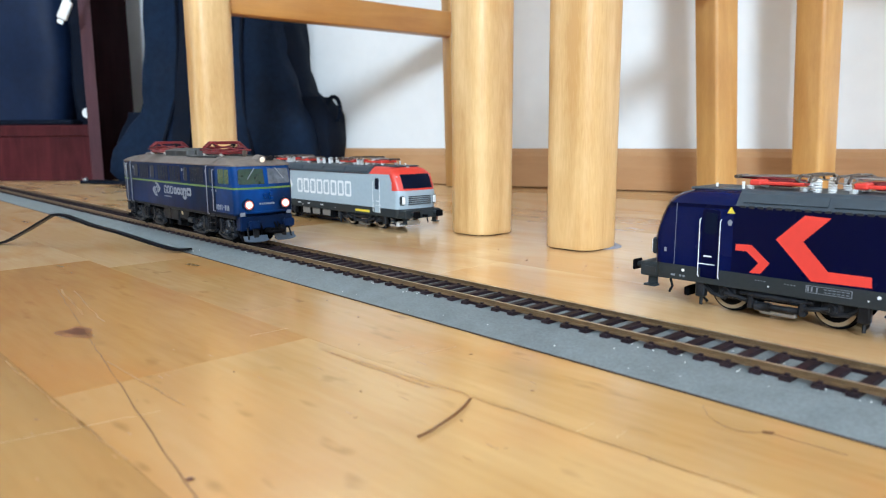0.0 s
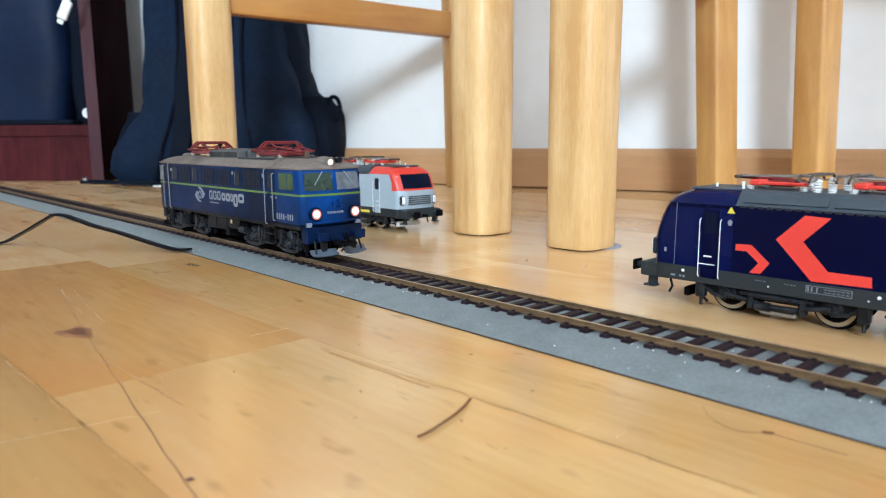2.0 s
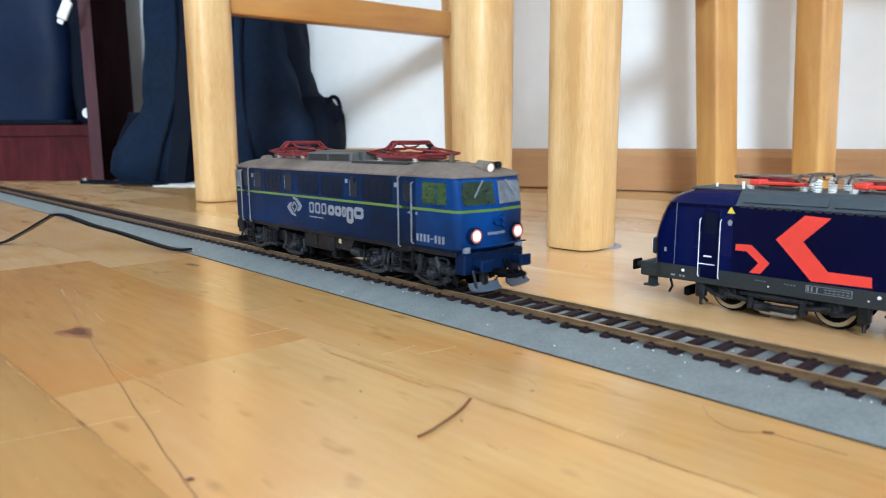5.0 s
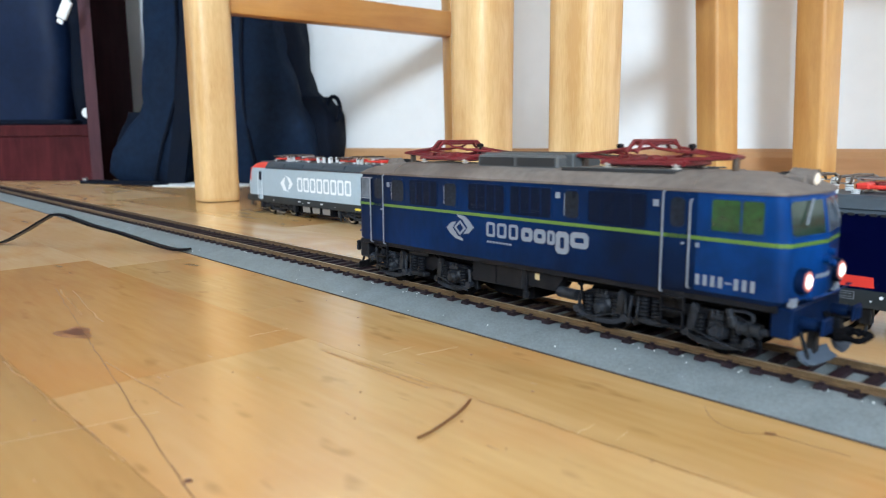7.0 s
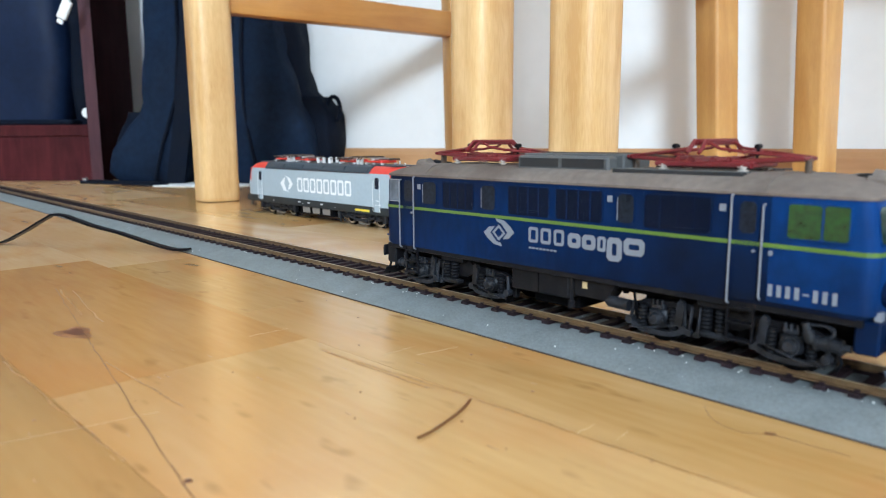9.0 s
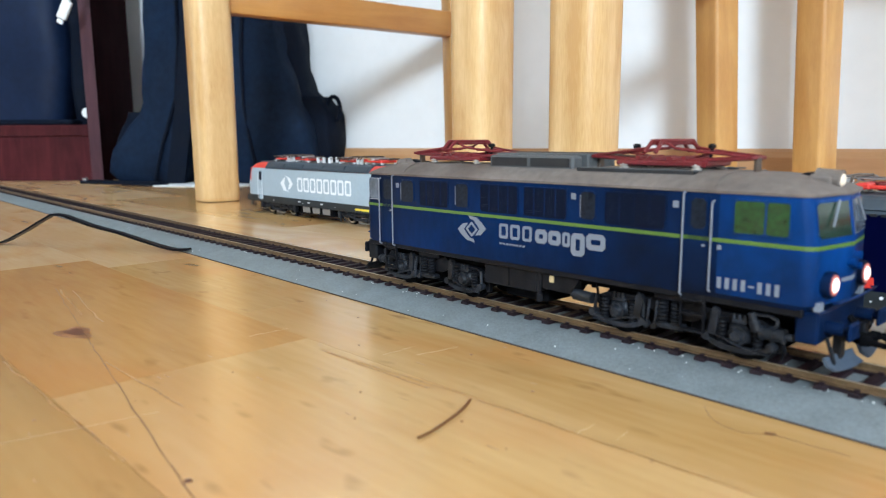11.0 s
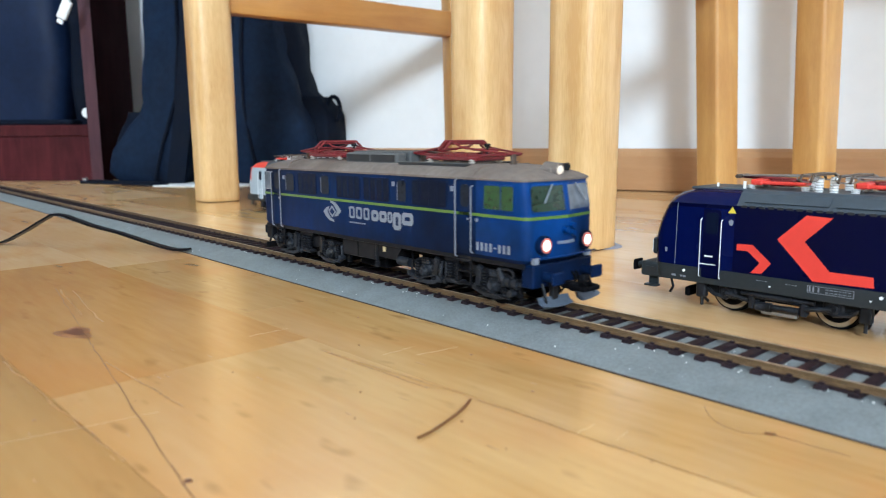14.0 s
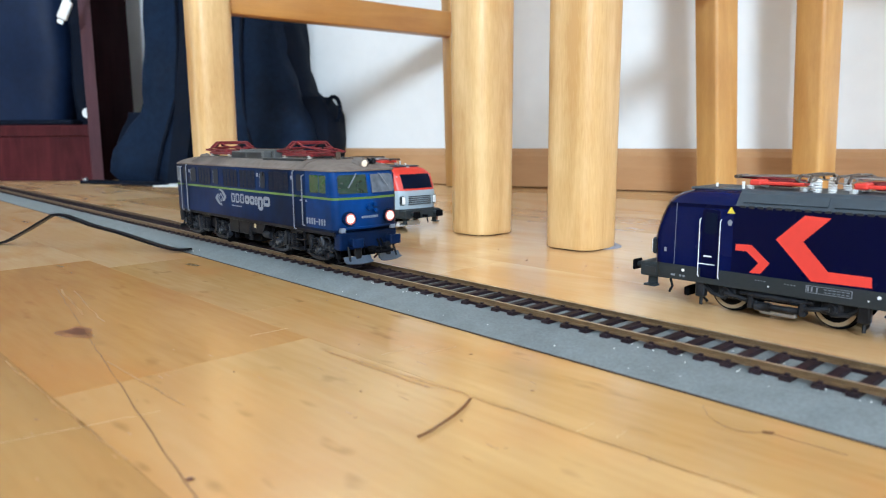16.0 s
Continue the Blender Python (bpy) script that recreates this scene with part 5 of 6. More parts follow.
def modern_engine(name, label, m, side_mat, cab_mat, roof_cab, scheme):
    eng = empty(name, m)
    tagged(eng, label, "locomotive")
    body = part("body", loft(B(), [nose_plan(15.8), nose_plan(20), nose_plan(25), nose_plan(31), nose_plan(37), nose_plan(38.6)]), side_mat, eng, smooth=True)
    skirt = part("skirt", loft(B(), [nose_plan(10.2, 16.9), nose_plan(11, 17.1), nose_plan(15.8, 17.15)]), DARK_GREY, eng, "dark grey solebar", smooth=True)
    top = part("cab_roof", loft(B(), [nose_plan(38.6), nose_plan(40.3, 15.9), nose_plan(42.0, 14.4), nose_plan(43.2, 12.2), nose_plan(43.6, 9)]), roof_cab, eng, smooth=True)
    # machine roof between the cabs, a little proud
    prof = [(-17.3, 38.4), (-16.6, 39.4), (-14.2, 42.6), (-12.6, 43.6), (12.6, 43.6), (14.2, 42.6), (16.6, 39.4), (17.3, 38.4)]
    roof = part("roof", plate(B(), [(-72.5, y, z + 0.35) for y, z in prof], (145, 0, 0)), ROOF_SLATE, eng, "slate grey machine roof")
    for s in (-1, 1):
        for k in range(5):
            x = -70 + k * 28.4
            pts = [(x, s * 16.75, 39.9), (x + 26.4, s * 16.75, 39.9), (x + 26.4, s * 14.65, 42.7), (x, s * 14.65, 42.7)]
            part("roof_panel", plate(B(), pts, (0, s * 0.3, 0.25)), ROOF_SLATE, roof)
        bm = B()
        for k in range(48):
            x = -71 + k * 2.98
            box(bm, x, x + 1.9, *sorted((s * 17.1, s * 17.55)), 38.2, 39.0)
        part("gutter_vent", bm, GRILLE, roof)
        for f in (-1, 1):
            a, b = sorted((f * 77.8, f * 84.1))
            d = part("door", side_plate(B(), a, b, 12.4, 36.8, s, thick=0.12), side_mat, body)
            part("pane", side_plate(B(), a + 0.9, b - 0.9, 28.2, 35.8, s, thick=0.2, cut=0.8), PANE_DARK, d, "dark door window")
            for x in (77.2, 84.7):
                part("handrail", rods(B(), [(f * x, s * 17.2, 12.6), (f * x, s * 18.1, 13.2), (f * x, s * 18.1, 33.0), (f * x, s * 17.2, 33.6)], 0.15, 6), WHITE_PRINT, body, "white handrail", smooth=True)
            part("door_handle", box(B(), f * 82 - 1.8, f * 82 + 1, *sorted((s * 17.3, s * 17.7)), 20.0, 20.5), WHITE_PRINT, d)
            part("kick_line", box(B(), f * 82 - 3, f * 82 + 3, *sorted((s * 17.3, s * 17.5)), 17.2, 17.5), WHITE_PRINT, d)
        # print on the solebar
        pr = B()
        for x0, n in ((-8, 3), (-22, 3), (10, 3)):
            print_blocks(pr, x0, x0 + n * 1.3, 13.1, 13.9, n, s, y=17.15)
        tagged(part("solebar_print", pr, WHITE_PRINT, skirt, "white print bars"), kind="stuff")
        for x in (-60, -15, 30, 60):
            part("jack_mark", side_shape(B(), [(x - 0.45, 12.7), (x, 12.1), (x + 0.45, 12.7)], s, y=17.15), WHITE_PRINT, skirt)
    for f in (-1, 1):
        # windscreen, lamps, grille
        ws = B()
        rows = []
        for k in range(5):
            z = 29.3 + k * 2.35
            row = []
            for j in range(9):
                y = -12.6 + j * 3.15
                row.append((f * (nose_x(z) - 1.6 * (y / 17.2) ** 2 + 0.16), y, z))
            rows.append(row)
        loft(ws, rows, caps=False, closed=False)
        part("windscreen", ws, PANE_DARK, body, "dark windscreen", smooth=True)
        for s in (-1, 1):
            h = part("headlamp", box(B(), *sorted((f * 100.5, f * 104.9)), s * 13.6 - 1.8, s * 13.6 + 1.8, 18.4, 24.6, 0.6), DARK_GREY, eng)
            part("lamp_lens", box(B(), *sorted((f * 104.7, f * 105.2)), s * 13.6 - 1.3, s * 13.6 + 1.3, 19.0, 24.0, 0.3), WHITE_PRINT, h, "white lamp lens")
        for k in range(5):
            part("front_louvre", box(B(), *sorted((f * 104.6, f * 106.0)), -9.5, 9.5, 18.6 + k * 1.3, 19.2 + k * 1.3), ROOF_SLATE if scheme == "grey" else NAVY, body)
        part("top_lamp", rod(B(), (f * 88, 0, 42.6), (f * 93.5, 0, 41.9), 1.5, 14), WHITE_PRINT if scheme == "grey" else NAVY, eng, "round top lamp", smooth=True)
        part("antenna", rod(B(), (f * 86, 4, 43.0), (f * 86, 4, 45.4), 0.45, 8), PORCELAIN, top, smooth=True)
        part("antenna", rod(B(), (f * 74, 9, 43.0), (f * 74, 9, 46.6), 0.55, 8), PORCELAIN, top, smooth=True)
        beam = part("buffer_beam", box(B(), *sorted((f * 97, f * 109.4)), -15.8, 15.8, 9.6, 15.2, 0.8, 2), DARK_GREY, eng)
        for s in (-1, 1):
            part("beam_slot", box(B(), *sorted((f * 102.6, f * 107.2)), *sorted((s * 15.7, s * 16.0)), 11.6, 13.4), GRILLE, beam)
            part("foot_step", box(box(B(), *sorted((f * 102.8, f * 107.6)), *sorted((s * 12.5, s * 15.8)), 5.8, 6.5), *sorted((f * 103.2, f * 107.2)), *sorted((s * 12.6, s * 13.4)), 6.2, 9.8, 0.2), DARK_GREY, beam)
            part("pipe", rods(B(), [(f * 97, s * 14.6, 9.8), (f * 96, s * 14.8, 7.0), (f * 97.4, s * 14.4, 4.6)], 0.5, 6), UNDER, beam)
        buffers(eng, 114.6, f, 12.6, 10.06, UNDER_DARK, DARK_GREY, 6.4, False)
        part("roof_deck", box(B(), *sorted((f * 72.0, f * 93.0)), -10.5, 10.5, 43.2, 44.1, 0.4), ROOF_SLATE, top, "slate grey cab roof deck")
        part("track_guard", box(B(), *sorted((f * 92, f * 94)), -10, 10, 3.0, 6.4, 0.4), PORCELAIN if scheme == "grey" else UNDER_DARK, eng)
        part("step_iron", rods(B(), [(f * 98, -16, 9), (f * 98, -16.4, 6), (f * 94, -16.4, 6), (f * 94, -16, 9)], 0.4, 6), UNDER, eng)
        # bogies and wheels
        bogie_modern(eng, f * 58.4, 17.25)
        modern_panto(eng, roof, f * 64, f)
        modern_panto(eng, roof, f * 31, -f)
        for x, y in ((50.5, 7), (50.5, -7), (46, 7), (46, -7), (55, 0)):
            ins(roof, f * x, y)
    tank = part("transformer_tank", box(B(), -24, 24, -14.5, 14.5, 4.2, 11, 0.8), UNDER_DARK, eng)
    for x in (-14, 0, 14):
        part("tank_cover", box(B(), x - 5, x + 5, -14.8, -14.3, 5.4, 9.8, 0.3), STEEL if scheme == "grey" else UNDER, tank)
    for x in (-8, 0, 8):
        for y in (-6, 6):
            ins(roof, x, y)
    part("busbar", rods(B(), [(-40, -6, 46.2), (-18, -6, 47.4), (18, -6, 47.4), (40, -6, 46.2)], 0.4, 6), BRASS_WIRE, roof)
    return eng, body, top


def ins(roof, x, y):
    bm = coil(B(), x, y, 43.8, 48.2, 1.45, 5)
    part("insulator", bm, PORCELAIN, roof, "white ribbed insulator", smooth=True)


def bogie_modern(eng, cx, half):
    bg = part("bogie", box(box(B(), cx - half - 8, cx + half + 8, -13.4, -11.6, 6.4, 10.4, 0.5), cx - half - 8, cx + half + 8, 11.6, 13.4, 6.4, 10.4, 0.5), UNDER, eng)
    for e in (-1, 1):
        w = wheelset(eng, cx + e * half, 7.0, 7.2 + 0.5, TYRE, UNDER_DARK)
        for s in (-1, 1):
            bm = box(B(), cx + e * half - 3.4, cx + e * half + 3.4, s * 12.8 - 1.2, s * 12.8 + 1.2, 5.4, 10, 0.7)
            rod(bm, (cx + e * half, s * 13.6, 7.6), (cx + e * half, s * 14.8, 7.6), 2.0, 12)
            part("axle_box", bm, FITTING, bg, smooth=True)
            part("spring", coil(B(), cx + e * 6, s * 13, 7.2, 12.0, 1.9, 6), FITTING, bg, smooth=True)
            bm = rods(B(), [(cx + e * (half + 8), s * 12, 8), (cx + e * (half + 10), s * 11, 4), (cx + e * (half + 9), s * 9.5, 2.2)], 0.5, 6)
            part("sand_pipe", bm, UNDER, bg)
    for s in (-1, 1):
        for e in (-1, 1):
            x = cx + e * (half + 9.5)
            bm = box(B(), x - 1.8, x + 1.8, *sorted((s * 12.2, s * 15.2)), 4.6, 10.4, 0.5)
            rod(bm, (x, s * 13.5, 1.6), (x, s * 13.5, 4.8), 0.6, 6)
            part("sand_box", bm, FITTING, bg)
            x = cx + e * (half - 9)
            part("brake_caliper", box(B(), x - 1.3, x + 1.3, *sorted((s * 11, s * 14.2)), 3.6, 7.0, 0.5), UNDER, bg)
            part("link_rod", rods(B(), [(cx + e * half, s * 15.2, 7.6), (cx + e * (half - 8), s * 15.0, 6.2)], 0.8, 8), FITTING, bg)
        part("damper", rod(rod(B(), (cx - 12, s * 14.6, 8.6), (cx + 12, s * 14.6, 8.6), 0.7, 8), (cx - 5, s * 14.6, 8.6), (cx + 7, s * 14.6, 8.6), 1.2, 10), FITTING, bg)
        part("magnet_shoe", box(B(), cx - 6, cx + 6, s * 11.5 - 1.2, s * 11.5 + 1.2, 1.8, 3.6, 0.4), STEEL, bg, "pale steel brake shoe")
        bm = rod(B(), (cx - 7, s * 13.6, 5.0), (cx + 7, s * 13.6, 4.6), 1.1, 10)
        rod(bm, (cx + 2, s * 13.6, 4.7), (cx + 7, s * 13.6, 4.6), 1.6, 12)
        part("traction_rod", bm, FITTING, bg, smooth=True)
        part("hanger", box(B(), cx - 9.6, cx - 7.6, *sorted((s * 12.4, s * 14.6)), 3.4, 9.6, 0.4), FITTING, bg)
        part("hanger", box(B(), cx + 7.6, cx + 9.6, *sorted((s * 12.4, s * 14.6)), 3.4, 9.6, 0.4), FITTING, bg)
        for e in (-1, 1):
            part("axle_cover", rod(B(), (cx + e * half, s * 14.6, 7.6), (cx + e * half, s * 15.5, 7.6), 1.3, 12, r2=0.9), UNDER, bg, smooth=True)
            part("guide_arm", rods(B(), [(cx + e * half, s * 14.0, 5.6), (cx + e * (half + 5), s * 14.0, 6.4), (cx + e * (half + 8), s * 13.6, 8.6)], 0.7, 8), FITTING, bg, smooth=True)


def modern_panto(eng, roof, cx, f):
    """A lowered half-pantograph: red base, folded single arm with its knee towards f, collector with wire horns."""
    z = 43.9
    p = part("pantograph", box(box(B(), cx - 9, cx + 9, -6.2, -5.0, z + 1.6, z + 2.8, 0.3), cx - 9, cx + 9, 5.0, 6.2, z + 1.6, z + 2.8, 0.3), CORAL, eng, "lowered red pantograph")
    part("base_bar", box(B(), cx - 9, cx - 7, -6, 6, z + 1.6, z + 2.8, 0.3), CORAL, p)
    part("base_bar", box(B(), cx + 5, cx + 9, -7, 7, z + 1.4, z + 3.4, 0.5), CORAL, p)
    part("drive_box", box(B(), cx - 4, cx + 4, -3, 3, z + 1.0, z + 3.2, 0.4), RED_PANTO, p)
    part("lower_arm", rods(B(), [(cx - f * 7, 0, z + 3.0), (cx + f * 15, 0, z + 4.0)], 0.65, 8), RED_PANTO, p, smooth=True)
    for s in (-1, 1):
        part("upper_arm", rods(B(), [(cx + f * 15, s * 0.9, z + 4.2), (cx - f * 10, s * 5.0, z + 4.9)], 0.34, 6), STEEL, p, smooth=True)
    part("knee", rod(B(), (cx + f * 15, -4.5, z + 4.1), (cx + f * 15, 4.5, z + 4.1), 0.7, 8), BRASS_WIRE, p, smooth=True)
    for x in (cx - f * 9, cx - f * 12.5):
        part("collector_bar", rods(B(), [(x, -11.6, z + 3.4), (x, -9.6, z + 5.4), (x, 9.6, z + 5.4), (x, 11.6, z + 3.4)], 0.45, 6), BRASS_WIRE, p, smooth=True)
    for s in (-1, 1):
        ring = [(cx - f * (10.7 - 3.4 * math.cos(t)), s * 9.4, z + 4.4 + 1.2 * math.sin(t)) for t in [i * math.pi / 6 for i in range(13)]]
        part("wire_horn", rods(B(), ring, 0.24, 5), STEEL, p, "thin bright wire horn", smooth=True)
    for sx in (-9, 9):
        for sy in (-6, 6):
            bm = rod(B(), (cx + sx, sy, z - 0.3), (cx + sx, sy, z + 1.4), 0.6, 8)
            for k in range(3):
                rod(bm, (cx + sx, sy, z - 0.1 + k * 0.6), (cx + sx, sy, z + 0.2 + k * 0.6), 1.3, 10)
            part("insulator", bm, PORCELAIN, p, "white ribbed insulator", smooth=True)


def navy_engine():
    # nose at s = -10.2; the body runs on beyond the view
    m = TRACK @ at_mm(94.0, 69.2, 0, 0, 0, 180)
    eng, body, top = modern_engine("navy_locomotive", "glossy navy electric model locomotive with coral chevrons", m, NAVY, NAVY, NAVY_SHEEN, "navy")
    for f in (-1, 1):
        # sheen of the cabs put into a slightly lighter navy skin
        part("cab_skin", end_skin(B(), 15.9, 38.6, f, 73.0, 0.04, 8), NAVY_SHEEN, body, "navy cab skin, sheen put into its slightly lighter colour", smooth=True)
    # chevrons, in distances from the nose tip
    for s, t in ((1, -1), (-1, 1)):
        X = lambda d: (104.2 - d) if s > 0 else -(104.2 - d)
        big = [(45.7, 28.6), (54.3, 37.1), (62.1, 36.8), (54.2, 28.7), (62.2, 19.9), (74.5, 19.9), (74.8, 16.6), (57.4, 16.3)]
        small = [(32.4, 25.7), (37.8, 25.9), (44.2, 20.3), (41.3, 16.5), (37.5, 16.3), (40.5, 20.0), (36.2, 23.6), (32.4, 23.5)]
        part("chevron", side_shape(B(), [(X(d), z) for d, z in big], s), CORAL, body, "large coral red chevron")
        part("chevron", side_shape(B(), [(X(d), z) for d, z in small], s), CORAL, body, "small coral red chevron")
        far = [(80.0, 26.0), (84.0, 30.0), (89.0, 30.0), (85.0, 26.0), (89.0, 22.0), (84.0, 22.0)]
        part("chevron", side_shape(B(), [(X(d), z) for d, z in far], s), CORAL, body, "small coral red chevron")
        part("warning_sign", side_shape(B(), [(X(28.8), 36.0), (X(31.6), 36.0), (X(30.2), 38.3)], s), YELLOW, body, "yellow warning triangle")
        part("emblem", side_shape(B(), [(X(29.5), 31.8), (X(30.5), 31.8), (X(30.9), 33.2), (X(30), 33.9), (X(29.1), 33.2)], s), LETTER, body, "white emblem")
        part("panel_seam", side_shape(B(), [(X(9.6), 16), (X(9.8), 16), (X(10.1), 38.4), (X(9.9), 38.4)], s), LETTER, body)
        # print and marks on the solebar
        pr = B()
        for d0, d1, z0, z1 in ((56.0, 69.6, 14.75, 14.9), (56.0, 69.6, 12.5, 12.65), (56.0, 56.2, 12.5, 14.9), (69.4, 69.6, 12.5, 14.9), (56.5, 57.0, 12.9, 14.5), (57.6, 58.1, 12.9, 14.5), (59.2, 59.6, 12.9, 14.5), (8.6, 10.2, 11.5, 12.2), (12.0, 12.8, 11.5, 12.2), (13.2, 14.2, 11.5, 12.2)):
            side_shape(pr, [(X(d0), z0), (X(d1), z0), (X(d1), z1), (X(d0), z1)], s, y=17.15)
        for k in range(6):
            for z0 in (13.1, 14.0):
                side_shape(pr, [(X(61.4 + k * 1.3), z0), (X(62.3 + k * 1.3), z0), (X(62.3 + k * 1.3), z0 + 0.25), (X(61.4 + k * 1.3), z0 + 0.25)], s, y=17.15)
        for d0 in (39.6, 49.2):
            for k in range(4):
                side_shape(pr, [(X(d0 + k), 14.0), (X(d0 + k + 0.6), 14.0), (X(d0 + k + 0.6), 14.2), (X(d0 + k), 14.2)], s, y=17.15)
        tagged(part("solebar_print", pr, LETTER, eng, "pale print bars"), kind="stuff")
        for d0 in (13.4, 77.0):
            part("filler_cap", rod(B(), (X(d0), s * 17.1, 14.0), (X(d0), s * 17.4, 14.0), 0.55, 14), WHITE_PRINT, eng, "white round cap")
        for d0 in (5.6,):
            part("end_mark", side_shape(B(), [(X(d0), 20.2), (X(d0 + 0.9), 20.2), (X(d0 + 0.9), 21.8), (X(d0), 21.8)], s, y=17.26), LETTER, eng)
    return eng


def grey_engine():
    m = pose(-0.0868, 0.548, 0, 0, 0, -47.4)
    eng, body, top = modern_engine("grey_locomotive", "silver-grey electric model locomotive with red cab roofs", m, SILVER, SILVER, RED, "grey")
    for f in (-1, 1):
        part("screen_surround", end_skin(B(), 28.0, 38.6, f, 97.0, 0.06, 5), RED, body, "red windscreen surround", smooth=True)
    for s in (-1, 1):
        t = 1 if s < 0 else -1
        X = lambda x: x * t
        for i in range(8):
            a = -22 + i * 9.3
            letter_block(body, X(a), X(a + 7.6), 21.5, 32.5, s, 0.22, material=WHITE_PRINT)
        em = B()
        side_shape(em, [(X(-48), 27), (X(-43), 31), (X(-40), 32), (X(-42), 27.5), (X(-39), 22), (X(-34), 20.4), (X(-43), 21.4)], s)
        side_shape(em, [(X(-29), 27), (X(-33), 23), (X(-36), 22.4), (X(-34), 27.2), (X(-37), 31.6), (X(-41), 33.4), (X(-33), 32)], s)
        part("emblem", em, WHITE_PRINT, body, "white diamond emblem")
        part("yellow_plate", side_shape(B(), [(X(55), 11.8), (X(72), 11.8), (X(72), 13.4), (X(55), 13.4)], s, y=17.15), YELLOW, eng)
    return eng


navy_engine()
grey_engine()


# ---- small things on the floor ----
def fibre(pts, r, label, name):
    ob = part(name, rods(B(), pts, r, 6), FIBRE, None, smooth=True)
    return tagged(ob, label, "fibre")


fibre([(-5.5, 138.5, 0.5), (-3, 141, 0.6), (0, 145.6, 0.7), (2.6, 150, 0.7), (4.6, 154.5, 0.6), (6.2, 159.5, 0.6)], 0.32, "curved brown bristle lying on the floor", "bristle")
fibre([(60.2, 155, 0.3), (59.2, 149, 0.3), (60, 144, 0.3), (62.5, 140.6, 0.3), (65.5, 139.6, 0.3), (68.3, 139.9, 0.4), (72, 136, 0.3), (79, 129, 0.25)], 0.05, "fine curled hair lying on the floor", "hair")
fibre([(67.4, 140.1, 0.3), (69.4, 139.2, 0.4)], 0.3, "tiny brown splinter on the floor", "splinter")
chip = part("dirt_crumb", box(B(), -2.2, 2.2, -1.6, 1.6, 0, 4.2, 1.0, 2), KNOT, None)
chip.matrix_world = pose(-0.006, 0.536, 0, 0, 0, 20)
tagged(chip, "small brown crumb of dirt on the floor", "crumb")
# knot and joint dirt, let into the surface
bm = B()
ring = []
for i in range(24):
    a = 2 * math.pi * i / 24
    k = 1 + 0.18 * math.sin(3 * a + 1) + 0.1 * math.sin(5 * a)
    ring.append((8.0 * k * math.cos(a), 5.0 * k * math.sin(a), 0.02))
plate(bm, ring, (0, 0, 0.03))
knot = part("wood_knot", bm, KNOT_RIM, floor, "dark knot in the wood")
knot.matrix_basis = at_mm(-120.5, 222.5, 0.02, 0, 0, -46)
part("knot_core", plate(B(), [(x * 0.6 - 1, y * 0.55 + 0.4, 0.05) for x, y, z in ring], (0, 0, 0.03)), KNOT, knot)


def crack(pts, w, material=None, label="dark dirty joint"):
    bm = B()
    rng = random.Random(3)
    left, right = [], []
    for i, p in enumerate(pts):
        p = Vector((*p, 0.04))
        d = (Vector((*pts[min(i + 1, len(pts) - 1)], 0)) - Vector((*pts[max(i - 1, 0)], 0))).normalized()
        n = Vector((-d.y, d.x, 0))
        ww = w * rng.uniform(0.5, 1.2)
        left.append(p + n * ww)
        right.append(p - n * ww)
    plate(bm, left + right[::-1], (0, 0, 0.03))
    return part("joint_dirt", bm, material or CRACK, floor, label)


def line(a, b, n, wob, seed):
    rng = random.Random(seed)
    return [(a[0] + (b[0] - a[0]) * i / n + rng.uniform(-wob, wob), a[1] + (b[1] - a[1]) * i / n + rng.uniform(-wob, wob)) for i in range(n + 1)]


crack(line((-165.6, 293.4), (-108.2, 208.8), 12, 0.3, 1), 0.14)
crack(line((-108.2, 208.8), (-44, 114.9), 18, 0.2, 2), 0.15)
crack(line((-44, 114.9), (-38, 106), 3, 0.15, 5), 0.3)
crack(line((-95.8, 191.9), (-61.7, 158), 8, 0.25, 3), 0.3, FAINT, "brown joint stain")
crack(line((-162, 290), (-130, 246), 8, 0.5, 6), 0.5, FAINT, "brown joint stain")
crack(line((-155, 288), (-118, 236), 8, 0.5, 7), 0.35, FAINT, "brown joint stain")
crack(line((-125.2, 192.6), (-62.4, 129.4), 14, 0.5, 8), 0.35, FAINT, "brown joint stain")
crack(line((-36, 201.5), (4.8, 164.6), 10, 0.4, 9), 0.3, FAINT, "brown joint stain")
crack(line((-34, 199), (-4, 169), 10, 0.4, 10), 0.4, FAINT, "brown joint stain")
crack(line((5, 164), (54, 115), 12, 0.3, 4), 0.3, FAINT, "brown joint stain")
rng = random.Random(31)
for k in range(26):
    # short dark pores along the grain
    x, y = rng.uniform(-95, 40), rng.uniform(112, 205)
    n = rng.uniform(1.2, 4.0)
    crack(line((x, y), (x + n * 0.70, y - n * 0.72), 3, 0.1, k), rng.uniform(0.08, 0.2), FAINT, "brown pore in the wood")
for a, b, w in (((-62, 217), (-52, 226), 0.1), ((-8, 196), (4, 204), 0.08), ((-92.5, 137.7), (-66, 154.6), 0.08), ((28, 141), (33, 146), 0.07), ((36, 138), (39, 142), 0.06), ((-18, 196), (-9, 205), 0.08)):
    crack(line(a, b, 6, 0.2, 9), w, SCRATCH, "pale scratch")
wear = B()
bmesh.ops.create_icosphere(wear, subdivisions=2, radius=0.8, matrix=Matrix.Diagonal((1.2, 1, 0.12, 1)))
pit = part("joint_dirt", wear, KNOT, floor, "dark pit in the joint")
pit.matrix_basis = at_mm(-47.2, 121.5, 0.03, 0, 0, -50)

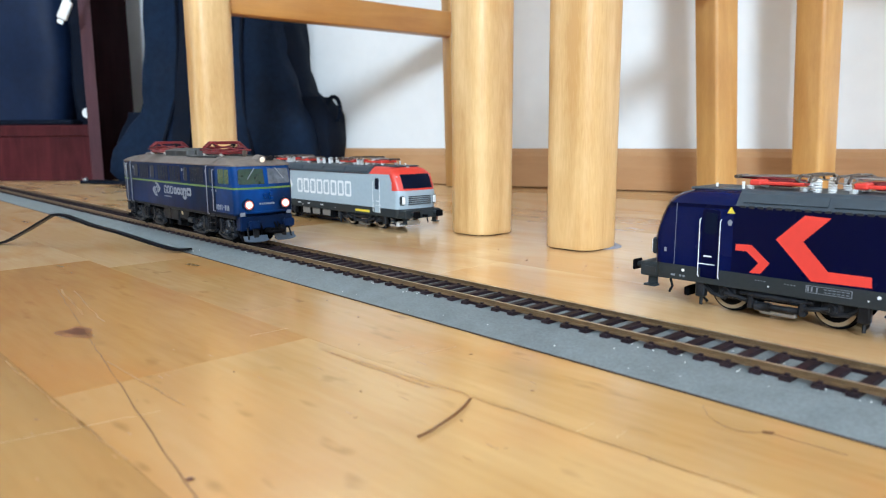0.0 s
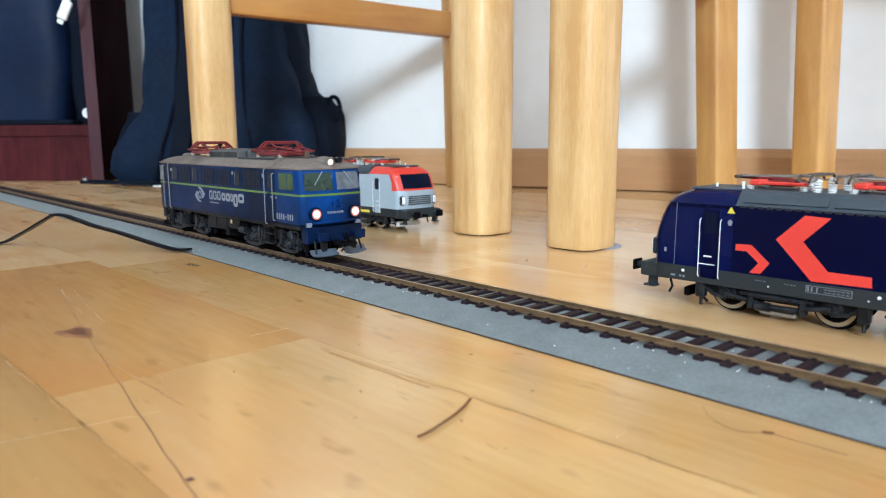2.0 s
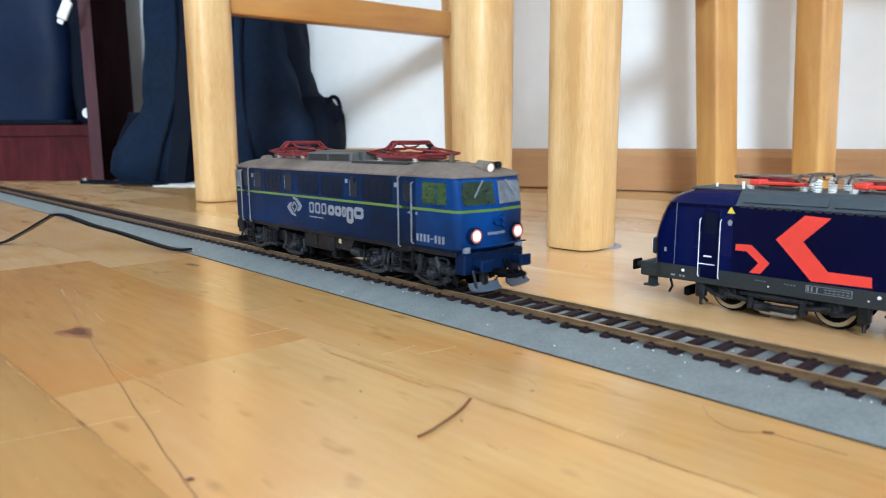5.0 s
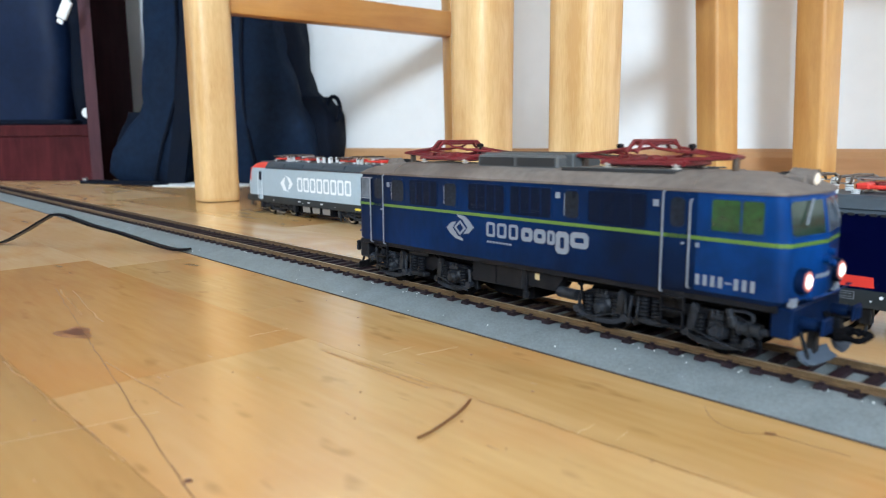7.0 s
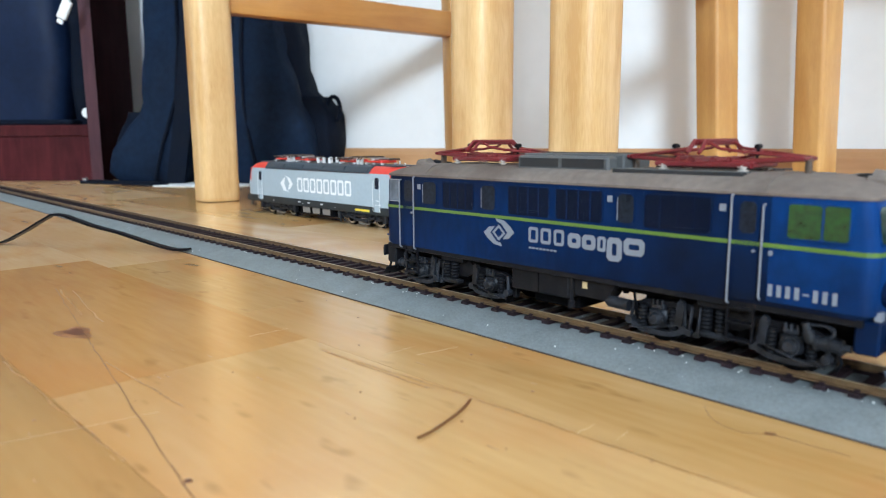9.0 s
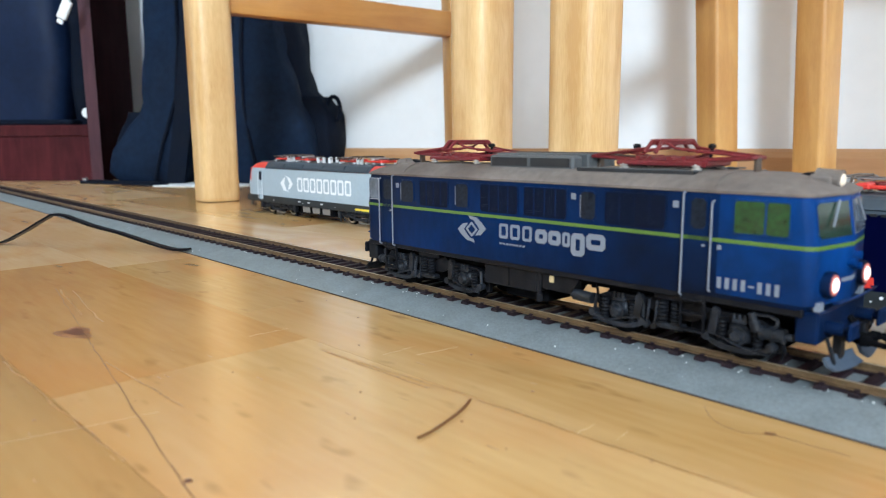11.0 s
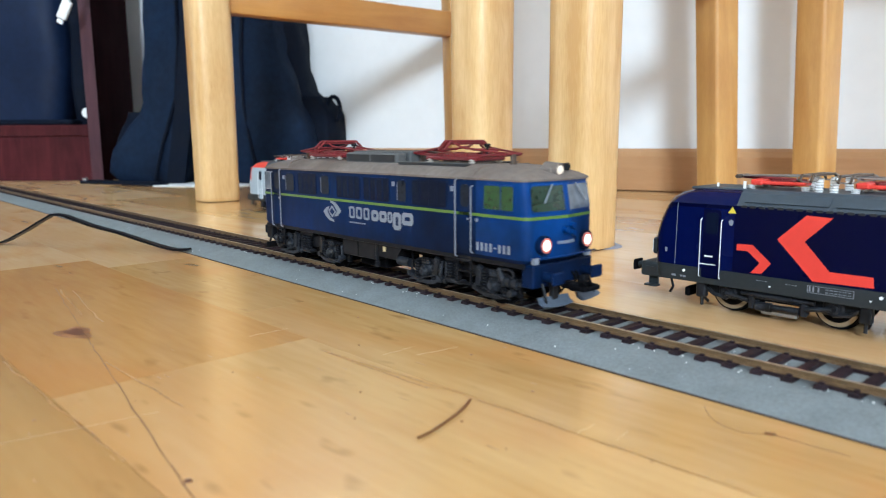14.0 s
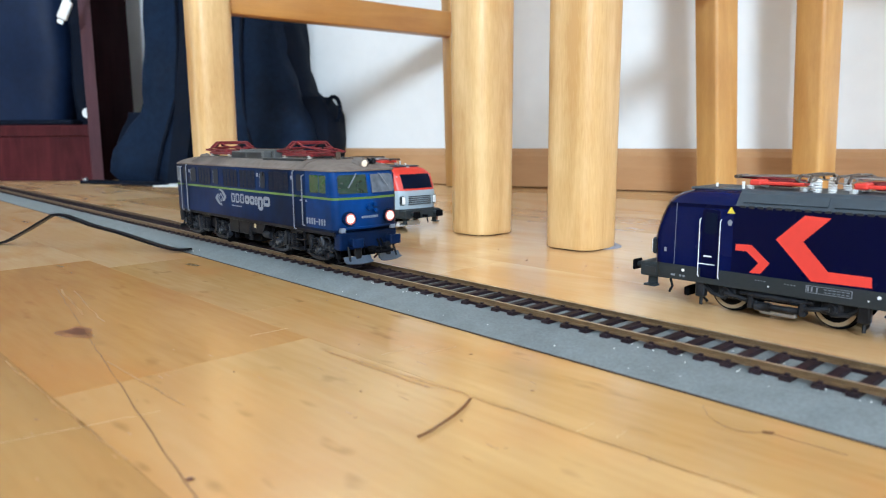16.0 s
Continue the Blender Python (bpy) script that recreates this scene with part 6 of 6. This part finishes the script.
# scattered specks of dust
bm = B()
rng = random.Random(21)
for x, y, r in ((70, 336, 0.7), (43, 354, 0.8), (84, 331, 0.5), (8, 196, 0.6), (22, 166, 0.5), (-70, 166, 0.4), (-92, 150, 0.5), (-20, 150, 0.4), (40, 128, 0.4), (-30, 240, 0.5)):
    bmesh.ops.create_icosphere(bm, subdivisions=1, radius=r * 0.6, matrix=Matrix.Translation((x, y, r * 0.25)) @ Matrix.Diagonal((1.6, 1, 0.5, 1)))
for i in range(30):
    x, y = rng.uniform(-160, 120), rng.uniform(120, 520)
    bmesh.ops.create_icosphere(bm, subdivisions=1, radius=rng.uniform(0.12, 0.3), matrix=Matrix.Translation((x, y, 0.1)))
dust = part("dust", bm, KNOT_RIM, None)
tagged(dust, "scattered brown dust specks on the parquet floor", "dust", kind="stuff")

# ---- movement ----
WAY = [(0.0, -294.8), (0.5, -277.9), (1.0, -261.6), (1.5, -245.7), (2.0, -229.8), (2.5, -213.8), (3.0, -197.9), (3.5, -182.1), (4.0, -166.2), (4.2, -159.7),
       (4.8, -136.5), (5.5, -101.5), (6.3, -56.0), (6.5, -42.9), (7.0, -18.1), (7.5, -5.6), (8.0, -0.9), (8.5, -0.1), (9.0, 0.0), (9.2, 0.0),
       (10.0, -0.6), (10.6, -6.2), (11.3, -17.6), (11.5, -21.2), (12.0, -30.8), (12.5, -41.2), (13.0, -54.5), (13.5, -72.4), (14.0, -96.2), (14.5, -124.6), (15.0, -152.3), (15.5, -178.1), (16.0, -203.1)]


def way_at(t):
    for (t0, s0), (t1, s1) in zip(WAY, WAY[1:]):
        if t <= t1:
            return s0 + (s1 - s0) * (t - t0) / (t1 - t0)
    return WAY[-1][1]


def motions():
    walk(ENGINE, [(t, TRACK @ at_mm(s, 0, RAIL_Z)) for t, s in WAY])
    for wheel, x in WHEELS:
        rows = []
        for k in range(161):
            t = k / 10
            rows.append((t, at_mm(x, 0, 7.2, 0, math.degrees((way_at(t) - WAY[0][1]) / 7.2), 0)))
        walk(wheel, rows)


motions()
